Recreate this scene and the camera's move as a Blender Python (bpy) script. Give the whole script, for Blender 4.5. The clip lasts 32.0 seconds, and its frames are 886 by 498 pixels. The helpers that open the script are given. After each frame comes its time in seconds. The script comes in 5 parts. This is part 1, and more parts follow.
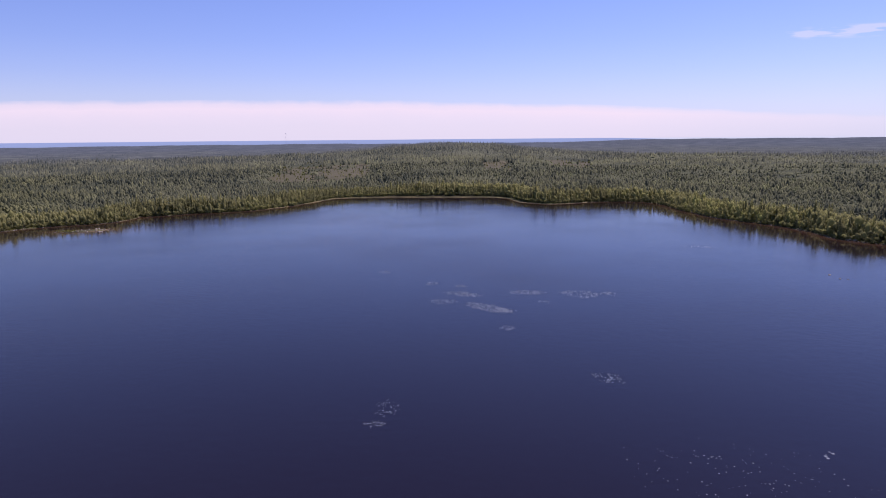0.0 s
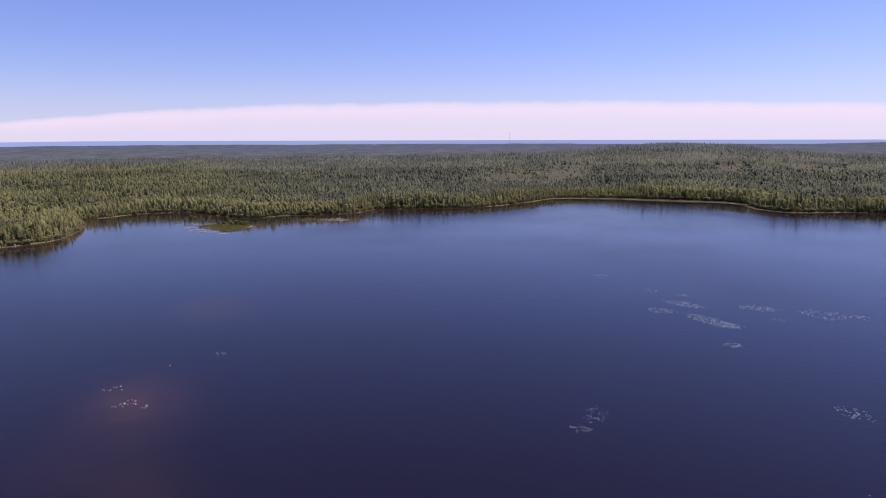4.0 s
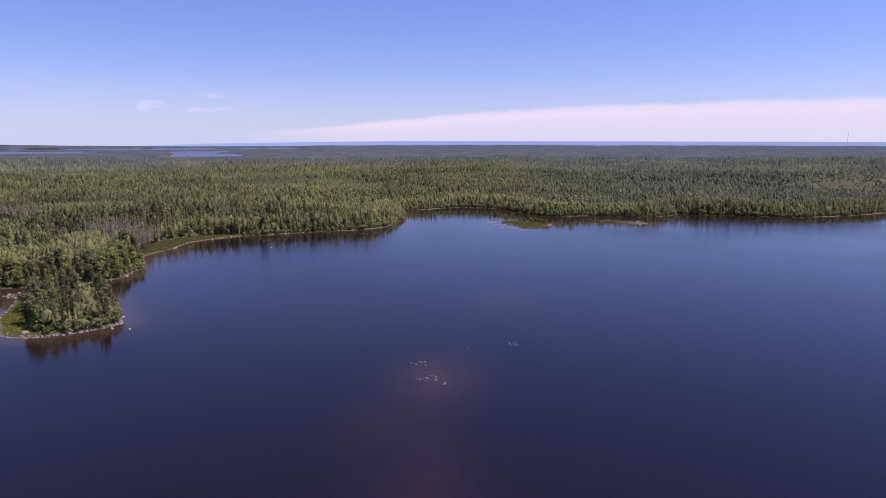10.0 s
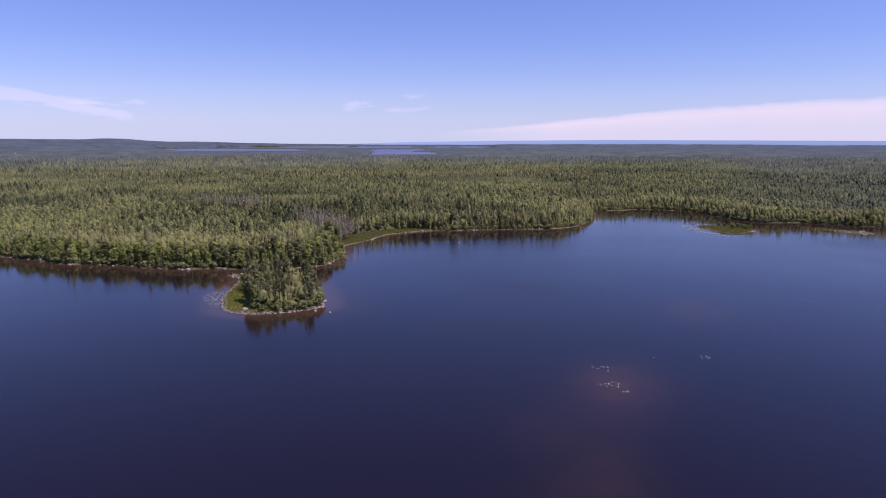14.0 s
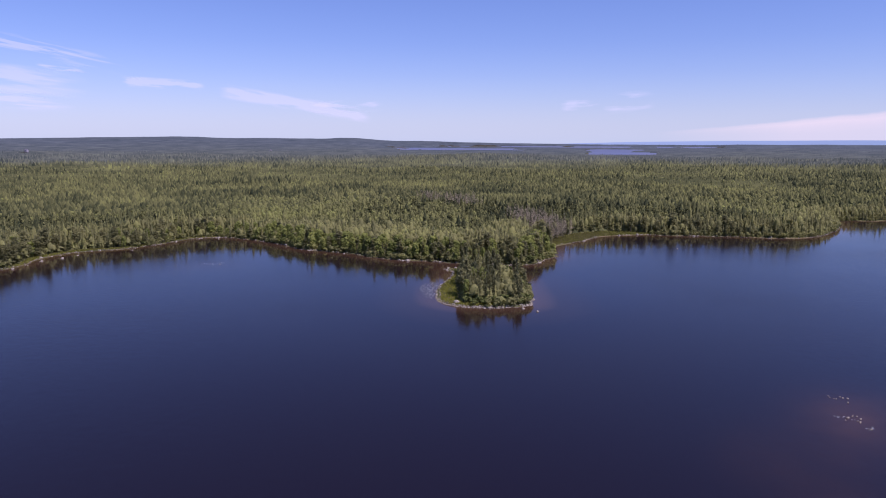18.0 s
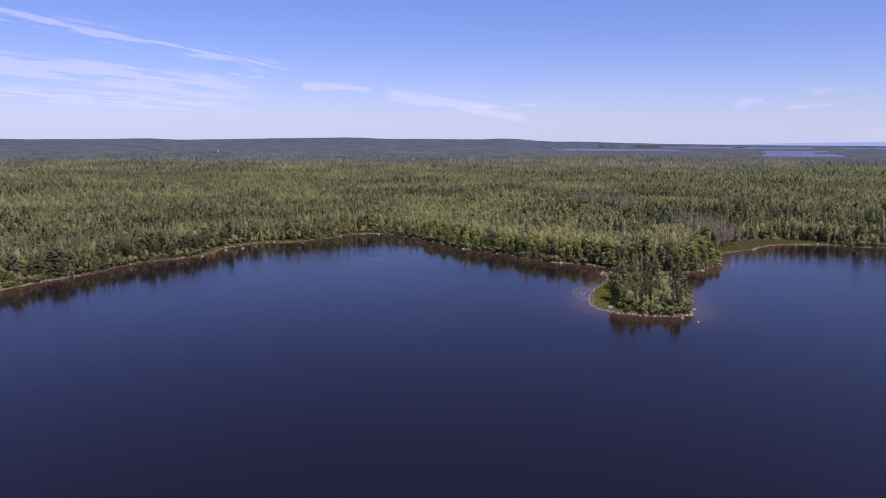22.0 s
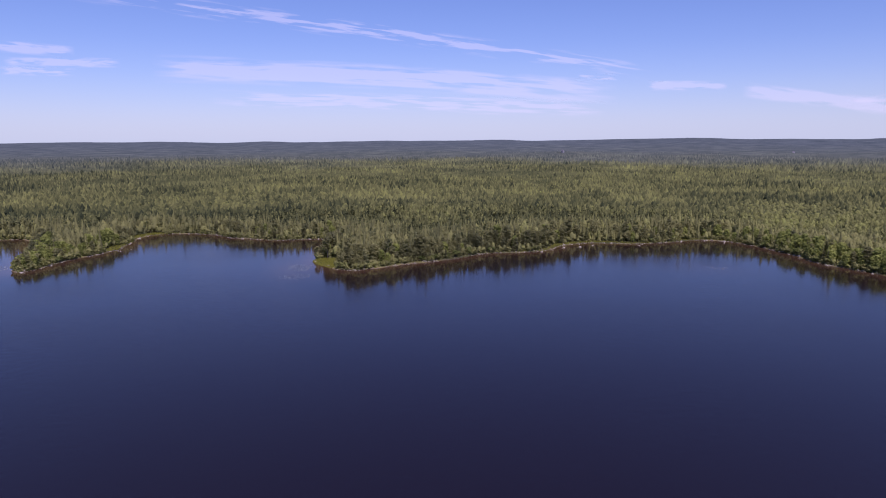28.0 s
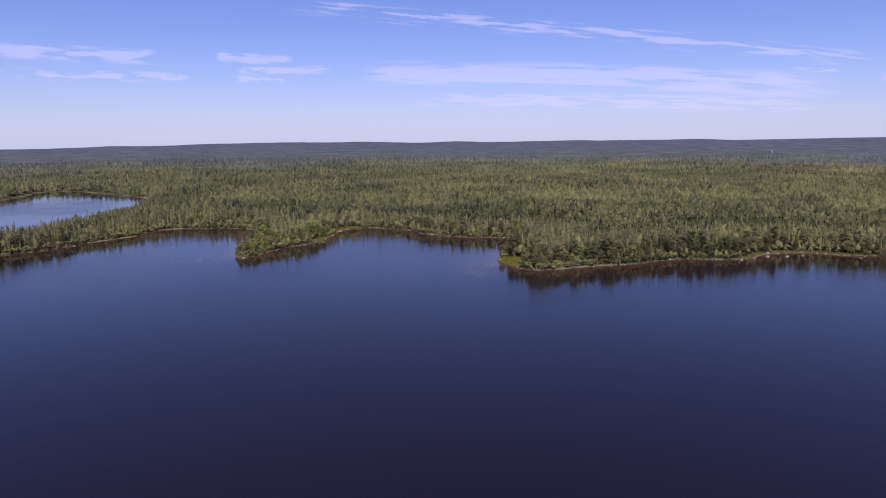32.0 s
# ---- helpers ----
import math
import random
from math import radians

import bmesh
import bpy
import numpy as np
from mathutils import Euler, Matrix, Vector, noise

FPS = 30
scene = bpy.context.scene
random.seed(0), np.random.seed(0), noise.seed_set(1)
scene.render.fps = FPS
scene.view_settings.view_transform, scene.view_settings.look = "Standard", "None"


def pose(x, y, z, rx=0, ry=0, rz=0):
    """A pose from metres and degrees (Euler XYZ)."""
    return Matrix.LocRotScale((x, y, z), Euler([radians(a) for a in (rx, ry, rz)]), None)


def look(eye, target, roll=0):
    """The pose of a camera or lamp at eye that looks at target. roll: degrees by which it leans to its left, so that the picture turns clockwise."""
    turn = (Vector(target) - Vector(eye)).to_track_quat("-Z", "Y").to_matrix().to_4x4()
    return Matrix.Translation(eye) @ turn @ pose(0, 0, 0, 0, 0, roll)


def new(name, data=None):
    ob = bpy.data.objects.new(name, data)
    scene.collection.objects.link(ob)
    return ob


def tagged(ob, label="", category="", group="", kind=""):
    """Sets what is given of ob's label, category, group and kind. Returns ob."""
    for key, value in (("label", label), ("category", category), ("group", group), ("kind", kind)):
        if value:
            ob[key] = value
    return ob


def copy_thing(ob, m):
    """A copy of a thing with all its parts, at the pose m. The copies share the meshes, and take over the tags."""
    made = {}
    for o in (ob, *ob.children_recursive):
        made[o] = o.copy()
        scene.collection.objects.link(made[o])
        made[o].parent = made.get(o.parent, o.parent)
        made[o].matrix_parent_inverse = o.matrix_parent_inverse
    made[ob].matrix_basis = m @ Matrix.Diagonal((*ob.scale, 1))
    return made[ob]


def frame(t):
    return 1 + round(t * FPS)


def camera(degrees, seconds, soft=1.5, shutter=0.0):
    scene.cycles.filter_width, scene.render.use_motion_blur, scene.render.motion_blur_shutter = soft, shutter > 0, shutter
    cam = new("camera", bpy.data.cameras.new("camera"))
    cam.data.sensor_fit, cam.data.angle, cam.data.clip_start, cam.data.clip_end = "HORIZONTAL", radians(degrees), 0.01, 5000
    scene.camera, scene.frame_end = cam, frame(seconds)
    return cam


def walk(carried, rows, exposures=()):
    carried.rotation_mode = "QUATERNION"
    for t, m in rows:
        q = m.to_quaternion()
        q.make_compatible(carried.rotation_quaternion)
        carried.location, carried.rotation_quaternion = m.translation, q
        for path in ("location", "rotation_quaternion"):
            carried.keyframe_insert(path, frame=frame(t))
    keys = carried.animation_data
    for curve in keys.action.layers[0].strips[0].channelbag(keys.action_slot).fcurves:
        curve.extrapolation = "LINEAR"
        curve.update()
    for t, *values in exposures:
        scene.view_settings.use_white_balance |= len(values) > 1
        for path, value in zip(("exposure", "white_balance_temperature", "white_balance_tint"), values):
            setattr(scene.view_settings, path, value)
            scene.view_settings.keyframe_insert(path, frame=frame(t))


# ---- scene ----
# ---- camera ----
LENS = 66.36
EYE = 50.0
cam = camera(LENS, 32.0, soft=1.0)
# seconds, heading (anticlockwise from +y), tilt, lean
TURN_1 = [
    (0, 0.00, -9.34, -0.54), (0.5, 1.88, -9.32, -0.56), (1, 4.16, -9.30, -0.56), (1.5, 6.63, -9.28, -0.51), (2, 9.05, -9.26, -0.45),
    (2.5, 11.70, -9.26, -0.39), (3, 14.32, -9.27, -0.33), (3.5, 16.31, -9.26, -0.26), (4, 18.38, -9.24, -0.19), (4.5, 20.25, -9.21, -0.12),
    (6.5, 25.55, -9.19, -0.07), (7, 28.36, -9.18, -0.06), (7.5, 30.78, -9.19, -0.07), (8, 32.97, -9.19, -0.08), (8.5, 35.31, -9.19, -0.05),
    (9, 37.84, -9.17, -0.02), (9.5, 40.52, -9.16, 0.02), (10, 43.33, -9.15, 0.03), (10.5, 46.03, -9.14, 0.05), (11, 48.96, -9.14, 0.07)]
TURN_2 = [
    (11.5, 51.38, -9.15, 0.10), (12, 53.43, -9.17, 0.13), (12.5, 54.92, -9.18, 0.14), (13, 56.13, -9.20, 0.13), (13.5, 57.45, -9.24, 0.11),
    (15.5, 65.85, -9.29, 0.10), (16, 68.46, -9.32, 0.12), (16.5, 71.22, -9.33, 0.16), (17, 73.43, -9.33, 0.19), (17.5, 75.19, -9.32, 0.19),
    (18, 77.05, -9.33, 0.17), (18.5, 78.99, -9.34, 0.15), (19, 80.73, -9.34, 0.14), (19.5, 82.40, -9.33, 0.16), (20, 84.26, -9.32, 0.17),
    (20.5, 85.99, -9.32, 0.18), (21, 87.49, -9.32, 0.17), (21.5, 88.74, -9.32, 0.14), (22, 90.11, -9.30, 0.09), (22.5, 91.54, -9.28, 0.03)]
TURN_3 = [
    (23, 93.11, -9.26, -0.05), (23.5, 95.73, -9.22, -0.11), (24, 98.24, -9.18, -0.15), (24.5, 100.63, -9.16, -0.17), (26.5, 109.90, -9.17, -0.18),
    (27, 112.98, -9.18, -0.19), (27.5, 115.83, -9.19, -0.19), (28, 118.35, -9.20, -0.22), (28.5, 120.70, -9.21, -0.26), (29, 122.39, -9.20, -0.31),
    (29.5, 123.62, -9.19, -0.35), (30, 124.93, -9.19, -0.37), (30.5, 126.67, -9.18, -0.35), (31, 129.05, -9.18, -0.34), (31.5, 131.68, -9.17, -0.35),
    (32, 134.06, -9.15, -0.38)]
walk(cam, [(t, pose(0, 0, EYE, 90 + tilt, 0, turn) @ pose(0, 0, 0, 0, 0, lean)) for t, turn, tilt, lean in TURN_1 + TURN_2 + TURN_3],
     exposures=[(0, 0.10, 5740, 52.5), (13, 0.05, 5520, 51), (22, 0.0, 5500, 50.5), (32, -0.08, 5560, 51)])

# ---- world and sun ----
SUN_HEIGHT, SUN_SIDE = 59.0, 48.0   # degrees above the horizon, and clockwise from +y
world = bpy.data.worlds.new("world")
scene.world = world
world.use_nodes = True
wn, wl = world.node_tree.nodes, world.node_tree.links
sky = wn.new("ShaderNodeTexSky")
sky.sky_type, sky.sun_disc = "NISHITA", False
sky.sun_elevation, sky.sun_rotation = radians(SUN_HEIGHT), radians(SUN_SIDE)
sky.altitude, sky.air_density, sky.dust_density, sky.ozone_density = 100.0, 1.05, 0.12, 6.2
wn["Background"].inputs["Strength"].default_value = 0.096
wl.new(sky.outputs["Color"], wn["Background"].inputs["Color"])
sun = new("sun", bpy.data.lights.new("sun", "SUN"))
sun.data.energy, sun.data.angle, sun.data.color = 5.0, radians(0.55), (1.0, 0.95, 0.86)
_s, _h = radians(SUN_SIDE), radians(SUN_HEIGHT)
sun.matrix_world = look((0, 0, 0), (-math.sin(_s) * math.cos(_h), -math.cos(_s) * math.cos(_h), -math.sin(_h)))


# ---- materials ----
def nodes_of(name):
    m = bpy.data.materials.new(name)
    m.use_nodes = True
    n = m.node_tree.nodes
    return m, n, m.node_tree.links, n["Principled BSDF"], n["Material Output"]


def ramp(n, stops):
    r = n.new("ShaderNodeValToRGB")
    e = r.color_ramp.elements
    while len(e) < len(stops):
        e.new(0.5)
    for k, (p, c) in zip(e, stops):
        k.position, k.color = p, (*c, 1)
    return r


def noise_node(n, links, scale, detail=3.0, coords=None, rough=0.6):
    k = n.new("ShaderNodeTexNoise")
    k.inputs["Scale"].default_value, k.inputs["Detail"].default_value, k.inputs["Roughness"].default_value = scale, detail, rough
    if coords is None:
        coords = n.new("ShaderNodeNewGeometry").outputs["Position"]
    links.new(coords, k.inputs["Vector"])
    return k


def math_node(n, links, op, a, b):
    k = n.new("ShaderNodeMath")
    k.operation = op
    for socket, v in zip(k.inputs, (a, b)):
        if isinstance(v, (int, float)):
            socket.default_value = v
        else:
            links.new(v, socket)
    return k.outputs[0]


# blue-grey foliage tones with the haze of distance mixed in
HAZE_TONES = [(0.0, (0.056, 0.074, 0.074)), (0.5, (0.096, 0.117, 0.116)), (1.0, (0.152, 0.175, 0.164))]


def foliage_material(name, stops, by_object=False, glow_through=0.4, spread=0.47, haze_blend=False):
    """Leaves or needles: colour by the tree (attribute or object), by stand and by twig; part of the light passes through."""
    m, n, links, bsdf, out = nodes_of(name)
    if by_object:
        base = n.new("ShaderNodeObjectInfo").outputs["Random"]
    else:
        a = n.new("ShaderNodeAttribute")
        a.attribute_name = "tint"
        base = a.outputs["Fac"]
    stand = noise_node(n, links, 0.012, 3).outputs["Fac"]
    twig = noise_node(n, links, 1.7, 3).outputs["Fac"]
    v = math_node(n, links, "MULTIPLY", base, spread)
    v = math_node(n, links, "ADD", v, math_node(n, links, "MULTIPLY", math_node(n, links, "SUBTRACT", stand, 0.5), 0.95))
    v = math_node(n, links, "ADD", v, math_node(n, links, "MULTIPLY", math_node(n, links, "SUBTRACT", twig, 0.5), 0.5))
    v = math_node(n, links, "ADD", v, 0.25)
    r = ramp(n, stops)
    links.new(v, r.inputs["Fac"])
    colour = r.outputs["Color"]
    if haze_blend:
        # distance haze put into the base colour: the woods blend to blue-grey
        spruce, share, mixed = ramp(n, HAZE_TONES), n.new("ShaderNodeAttribute"), n.new("ShaderNodeMix")
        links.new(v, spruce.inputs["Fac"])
        # this attribute holds the haze share of each tree
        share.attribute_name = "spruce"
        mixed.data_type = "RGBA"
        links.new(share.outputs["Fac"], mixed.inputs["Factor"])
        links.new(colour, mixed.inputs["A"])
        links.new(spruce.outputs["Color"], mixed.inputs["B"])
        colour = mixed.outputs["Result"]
    diffuse, through_leaf, mix = n.new("ShaderNodeBsdfDiffuse"), n.new("ShaderNodeBsdfTranslucent"), n.new("ShaderNodeMixShader")
    links.new(colour, diffuse.inputs["Color"])
    links.new(colour, through_leaf.inputs["Color"])
    mix.inputs["Fac"].default_value = glow_through
    bump = n.new("ShaderNodeBump")
    bump.inputs["Strength"].default_value, bump.inputs["Distance"].default_value = 0.6, 0.5
    links.new(noise_node(n, links, 2.4, 2).outputs["Fac"], bump.inputs["Height"])
    links.new(bump.outputs[0], diffuse.inputs["Normal"])
    links.new(diffuse.outputs[0], mix.inputs[1])
    links.new(through_leaf.outputs[0], mix.inputs[2])
    links.new(mix.outputs[0], out.inputs["Surface"])
    return m


NEEDLES = [(0.0, (0.122, 0.138, 0.072)), (0.35, (0.222, 0.222, 0.090)), (0.7, (0.345, 0.336, 0.132)), (1.0, (0.430, 0.420, 0.172))]
LEAVES = [(0.0, (0.149, 0.178, 0.046)), (0.4, (0.253, 0.282, 0.070)), (0.75, (0.340, 0.368, 0.089)), (1.0, (0.392, 0.403, 0.114))]
mat_needles = foliage_material("needles", NEEDLES, by_object=True, glow_through=0.6)
mat_leaves = foliage_material("leaves", LEAVES, by_object=True, glow_through=0.52)
mat_woods = foliage_material("mixed_woods", [(0.0, (0.032, 0.040, 0.018)), (0.3, (0.092, 0.098, 0.034)), (0.6, (0.170, 0.172, 0.054)), (1.0, (0.268, 0.292, 0.070))], glow_through=0.16, haze_blend=True)
mat_belt = foliage_material("shore_foliage", [(0.0, (0.110, 0.122, 0.056)), (0.3, (0.206, 0.208, 0.080)), (0.6, (0.295, 0.292, 0.102)), (1.0, (0.370, 0.385, 0.110))], glow_through=0.5)
mat_shrub = foliage_material("shrub_leaves", [(0.0, (0.086, 0.110, 0.029)), (0.5, (0.161, 0.183, 0.051)), (1.0, (0.249, 0.251, 0.080))], by_object=True)
mat_sedge = foliage_material("sedge", [(0.0, (0.190, 0.170, 0.070)), (0.3, (0.225, 0.220, 0.052)), (0.55, (0.285, 0.295, 0.036)), (1.0, (0.416, 0.370, 0.078))], glow_through=0.4)


def bark_material(name, dark, light, scale):
    m, n, links, bsdf, out = nodes_of(name)
    k = noise_node(n, links, scale, 5)
    r = ramp(n, [(0.3, dark), (0.7, light)])
    links.new(k.outputs["Fac"], r.inputs["Fac"])
    links.new(r.outputs["Color"], bsdf.inputs["Base Color"])
    bsdf.inputs["Roughness"].default_value, bsdf.inputs["Specular IOR Level"].default_value = 0.9, 0.1
    return m


mat_bark = bark_material("bark", (0.05, 0.042, 0.036), (0.17, 0.145, 0.125), 3.0)
mat_grey_wood = bark_material("weathered_wood", (0.17, 0.150, 0.082), (0.31, 0.270, 0.160), 4.0)
mat_pale_wood = bark_material("bleached_wood", (0.26, 0.235, 0.19), (0.50, 0.46, 0.39), 1.2)
mat_stone = bark_material("granite", (0.15, 0.132, 0.088), (0.37, 0.335, 0.235), 2.2)


def ground_material():
    m, n, links, bsdf, out = nodes_of("forest_floor_and_shore")
    place = n.new("ShaderNodeNewGeometry").outputs["Position"]
    xyz = n.new("ShaderNodeSeparateXYZ")
    links.new(place, xyz.inputs[0])
    fine, coarse = noise_node(n, links, 0.8, 5, place), noise_node(n, links, 0.02, 4, place)
    height = math_node(n, links, "ADD", xyz.outputs["Z"], math_node(n, links, "MULTIPLY", math_node(n, links, "SUBTRACT", fine.outputs["Fac"], 0.5), 0.22))
    zone = ramp(n, [(0.0, (0.030, 0.022, 0.016)), (0.34, (0.070, 0.052, 0.036)), (0.415, (0.12, 0.096, 0.064)), (0.45, (0.165, 0.148, 0.072)),
                    (0.50, (0.130, 0.132, 0.052)), (0.80, (0.055, 0.052, 0.028))])
    links.new(math_node(n, links, "ADD", math_node(n, links, "MULTIPLY", height, 0.5), 0.40), zone.inputs["Fac"])
    patch = noise_node(n, links, 0.045, 3, place)
    bare = ramp(n, [(0.42, (0.45, 0.50, 0.42)), (0.60, (1.15, 1.1, 1.0))])
    links.new(patch.outputs["Fac"], bare.inputs["Fac"])
    shade = n.new("ShaderNodeMix")
    shade.data_type, shade.blend_type = "RGBA", "MULTIPLY"
    shade.inputs["Factor"].default_value = 1.0
    links.new(zone.outputs["Color"], shade.inputs["A"])
    links.new(bare.outputs["Color"], shade.inputs["B"])
    litter = ramp(n, [(0.35, (0.55, 0.5, 0.42)), (0.65, (1.25, 1.2, 1.05))])
    links.new(coarse.outputs["Fac"], litter.inputs["Fac"])
    mix = n.new("ShaderNodeMix")
    mix.data_type, mix.blend_type = "RGBA", "MULTIPLY"
    mix.inputs["Factor"].default_value = 0.7
    links.new(shade.outputs["Result"], mix.inputs["A"])
    links.new(litter.outputs["Color"], mix.inputs["B"])
    links.new(mix.outputs["Result"], bsdf.inputs["Base Color"])
    bsdf.inputs["Roughness"].default_value, bsdf.inputs["Specular IOR Level"].default_value = 0.95, 0.1
    bump = n.new("ShaderNodeBump")
    bump.inputs["Strength"].default_value, bump.inputs["Distance"].default_value = 0.6, 0.3
    links.new(fine.outputs["Fac"], bump.inputs["Height"])
    links.new(bump.outputs[0], bsdf.inputs["Normal"])
    return m


def water_material():
    m, n, links, bsdf, out = nodes_of("lake_water")
    place = n.new("ShaderNodeNewGeometry").outputs["Position"]
    shallow = n.new("ShaderNodeAttribute")
    shallow.attribute_name = "tint"
    bed = ramp(n, [(0.0, (0.0086, 0.0057, 0.0084)), (0.6, (0.0084, 0.0052, 0.0070)), (0.92, (0.017, 0.0096, 0.0070)), (1.0, (0.055, 0.031, 0.016))])
    links.new(shallow.outputs["Fac"], bed.inputs["Fac"])
    # tea-brown shoals of sand and stones just under the surface
    shoal, brown, mix = n.new("ShaderNodeAttribute"), noise_node(n, links, 0.16, 4, place), n.new("ShaderNodeMix")
    shoal.attribute_name = "shoal"
    mix.data_type = "RGBA"
    patchy = ramp(n, [(0.25, (0.55, 0.55, 0.55)), (0.7, (1, 1, 1))])
    links.new(brown.outputs["Fac"], patchy.inputs["Fac"])
    links.new(math_node(n, links, "MULTIPLY", shoal.outputs["Fac"], patchy.outputs["Color"]), mix.inputs["Factor"])
    links.new(bed.outputs["Color"], mix.inputs["A"])
    mix.inputs["B"].default_value = (0.056, 0.027, 0.014, 1)
    links.new(mix.outputs["Result"], bsdf.inputs["Base Color"])
    bsdf.inputs["IOR"].default_value, bsdf.inputs["Specular IOR Level"].default_value = 1.333, 0.37
    bsdf.inputs["Specular Tint"].default_value = (0.80, 0.90, 1.0, 1)
    gust = noise_node(n, links, 0.006, 3, place)
    calm = ramp(n, [(0.35, (0.08, 0.08, 0.08)), (0.65, (0.22, 0.22, 0.22))])
    links.new(gust.outputs["Fac"], calm.inputs["Fac"])
    still = ramp(n, [(0.0, (1, 1, 1)), (0.5, (0.7, 0.7, 0.7)), (1.0, (0.5, 0.5, 0.5))])
    links.new(shallow.outputs["Fac"], still.inputs["Fac"])
    links.new(math_node(n, links, "MULTIPLY", calm.outputs["Color"], still.outputs["Color"]), bsdf.inputs["Roughness"])
    ripple, swell = noise_node(n, links, 2.6, 3, place), noise_node(n, links, 0.5, 2, place)
    height = math_node(n, links, "ADD", math_node(n, links, "MULTIPLY", ripple.outputs["Fac"], 0.034), math_node(n, links, "MULTIPLY", swell.outputs["Fac"], 0.07))
    bump = n.new("ShaderNodeBump")
    bump.inputs["Strength"].default_value, bump.inputs["Distance"].default_value = 0.55, 1.0
    links.new(height, bump.inputs["Height"])
    # calmer in the lee of the shores
    lee = ramp(n, [(0.0, (0.50, 0.50, 0.50)), (0.35, (0.22, 0.22, 0.22)), (1.0, (0.15, 0.15, 0.15))])
    links.new(shallow.outputs["Fac"], lee.inputs["Fac"])
    links.new(lee.outputs["Color"], bump.inputs["Strength"])
    links.new(bump.outputs[0], bsdf.inputs["Normal"])
    return m


mat_heath = bark_material("dry_heath", (0.056, 0.056, 0.022), (0.106, 0.097, 0.044), 0.12)
mat_ground, mat_water = ground_material(), water_material()


# ---- plan of the shores ----
def polar(az, d):
    """A place at a heading (degrees, anticlockwise from +y) and a distance from the middle of the lake."""
    return (-d * math.sin(radians(az)), d * math.cos(radians(az)))


BEHIND = [(-60, -358), (-10, -362), (80, -345), (175, -275), (250, -150), (275, 0), (262, 140), (228, 245)]
EAST_SHORE = [(201, 303), (192, 320), (190, 341), (187, 363), (180, 381), (172, 398), (165, 421), (161, 462), (161, 500), (150, 515),
              (116, 520), (92, 509), (75, 510), (62, 528)]
NORTH_SHORE = [(57, 558), (42, 573), (8, 577), (-40, 582), (-66, 579), (-92, 571), (-101, 541), (-116, 507), (-134, 480), (-168, 462),
               (-196, 446), (-202, 452), (-200, 434), (-206, 415), (-233, 398), (-245, 382), (-256, 372)]
MARSH_BAY = [(-278, 377), (-304, 388), (-322, 385), (-340, 372), (-346, 350), (-347, 328), (-322, 305), (-299, 276), (-292, 256), (-294, 243),
             (-303, 222), (-313, 197), (-319, 182), (-321, 168), (-315, 152), (-306, 140), (-299, 129)]
HEADLAND = [(-291, 118), (-268, 111), (-261, 106), (-255, 98), (-251, 87), (-258, 72), (-262, 64), (-268, 54), (-278, 38), (-290, 27),
            (-300, 16), (-312, 5), (-326, -5), (-344, -20), (-353, -29), (-355, -38)]
WEST_BAY = [(-350, -50), (-336, -61), (-325, -74), (-319, -92), (-306, -100), (-290, -104), (-279, -112), (-271, -123), (-252, -129),
            (-239, -137), (-226, -144), (-213, -151), (-209, -156), (-211, -163), (-217, -176), (-238, -190)]
COVE = [(-270, -206), (-268, -222), (-259, -232), (-254, -246), (-254, -262), (-257, -278), (-255, -291), (-247, -303), (-238, -307),
        (-217, -292), (-197, -278), (-181, -275), (-166, -271), (-152, -264), (-147, -266)]
FAR_COVE = [(-152, -276), (-165, -292), (-183, -318), (-200, -345), (-196, -360), (-182, -374), (-170, -383), (-155, -378), (-141, -368),
            (-125, -364), (-108, -358), (-94, -352), (-78, -353)]
ISLAND = [(-250, 59), (-243, 60), (-232, 56), (-220, 49.6), (-210, 46.6), (-198, 45.4), (-191, 50), (-188, 60), (-188, 69), (-194, 73), (-210, 77), (-226, 80),
          (-238, 75), (-246, 67)]
POND = [(-78, -392), (-102, -407), (-122, -426), (-141, -442), (-167, -467), (-197, -497), (-227, -545), (-247, -600), (-251, -640), (-245, -690),
        (-237, -737), (-225, -774), (-206, -764), (-195, -742), (-170, -705), (-150, -676), (-100, -640), (-40, -560), (-20, -470), (-40, -400)]
MARSH_ISLET = [(-257, 324), (-254, 334), (-247, 341), (-238, 343), (-230, 338), (-226, 323), (-230, 314), (-237, 315), (-246, 320)]


STONE_BAR = [(-219, 376), (-210, 371), (-198, 374), (-186, 383), (-196, 385), (-207, 379)]


def smooth_outline(points, step=3.0, wobble=0.9, seed=0):
    """A closed line through the plan's corners, rounded, with small uneven notches."""
    p = np.array(points, float)
    n = len(p)
    out = []
    for i in range(n):
        a, b, c, d = p[i - 1], p[i], p[(i + 1) % n], p[(i + 2) % n]
        k = max(2, int(np.linalg.norm(c - b) / step))
        for t in np.arange(k) / k:
            out.append(0.5 * (2 * b + (c - a) * t + (2 * a - 5 * b + 4 * c - d) * t ** 2 + (3 * b - a - 3 * c + d) * t ** 3))
    out = np.array(out)
    rng = np.random.default_rng(seed)
    w = rng.normal(0, 1, out.shape)
    w = (w + np.roll(w, 1, 0) + np.roll(w, -1, 0)) / 1.7
    return out + w * wobble * 0.6


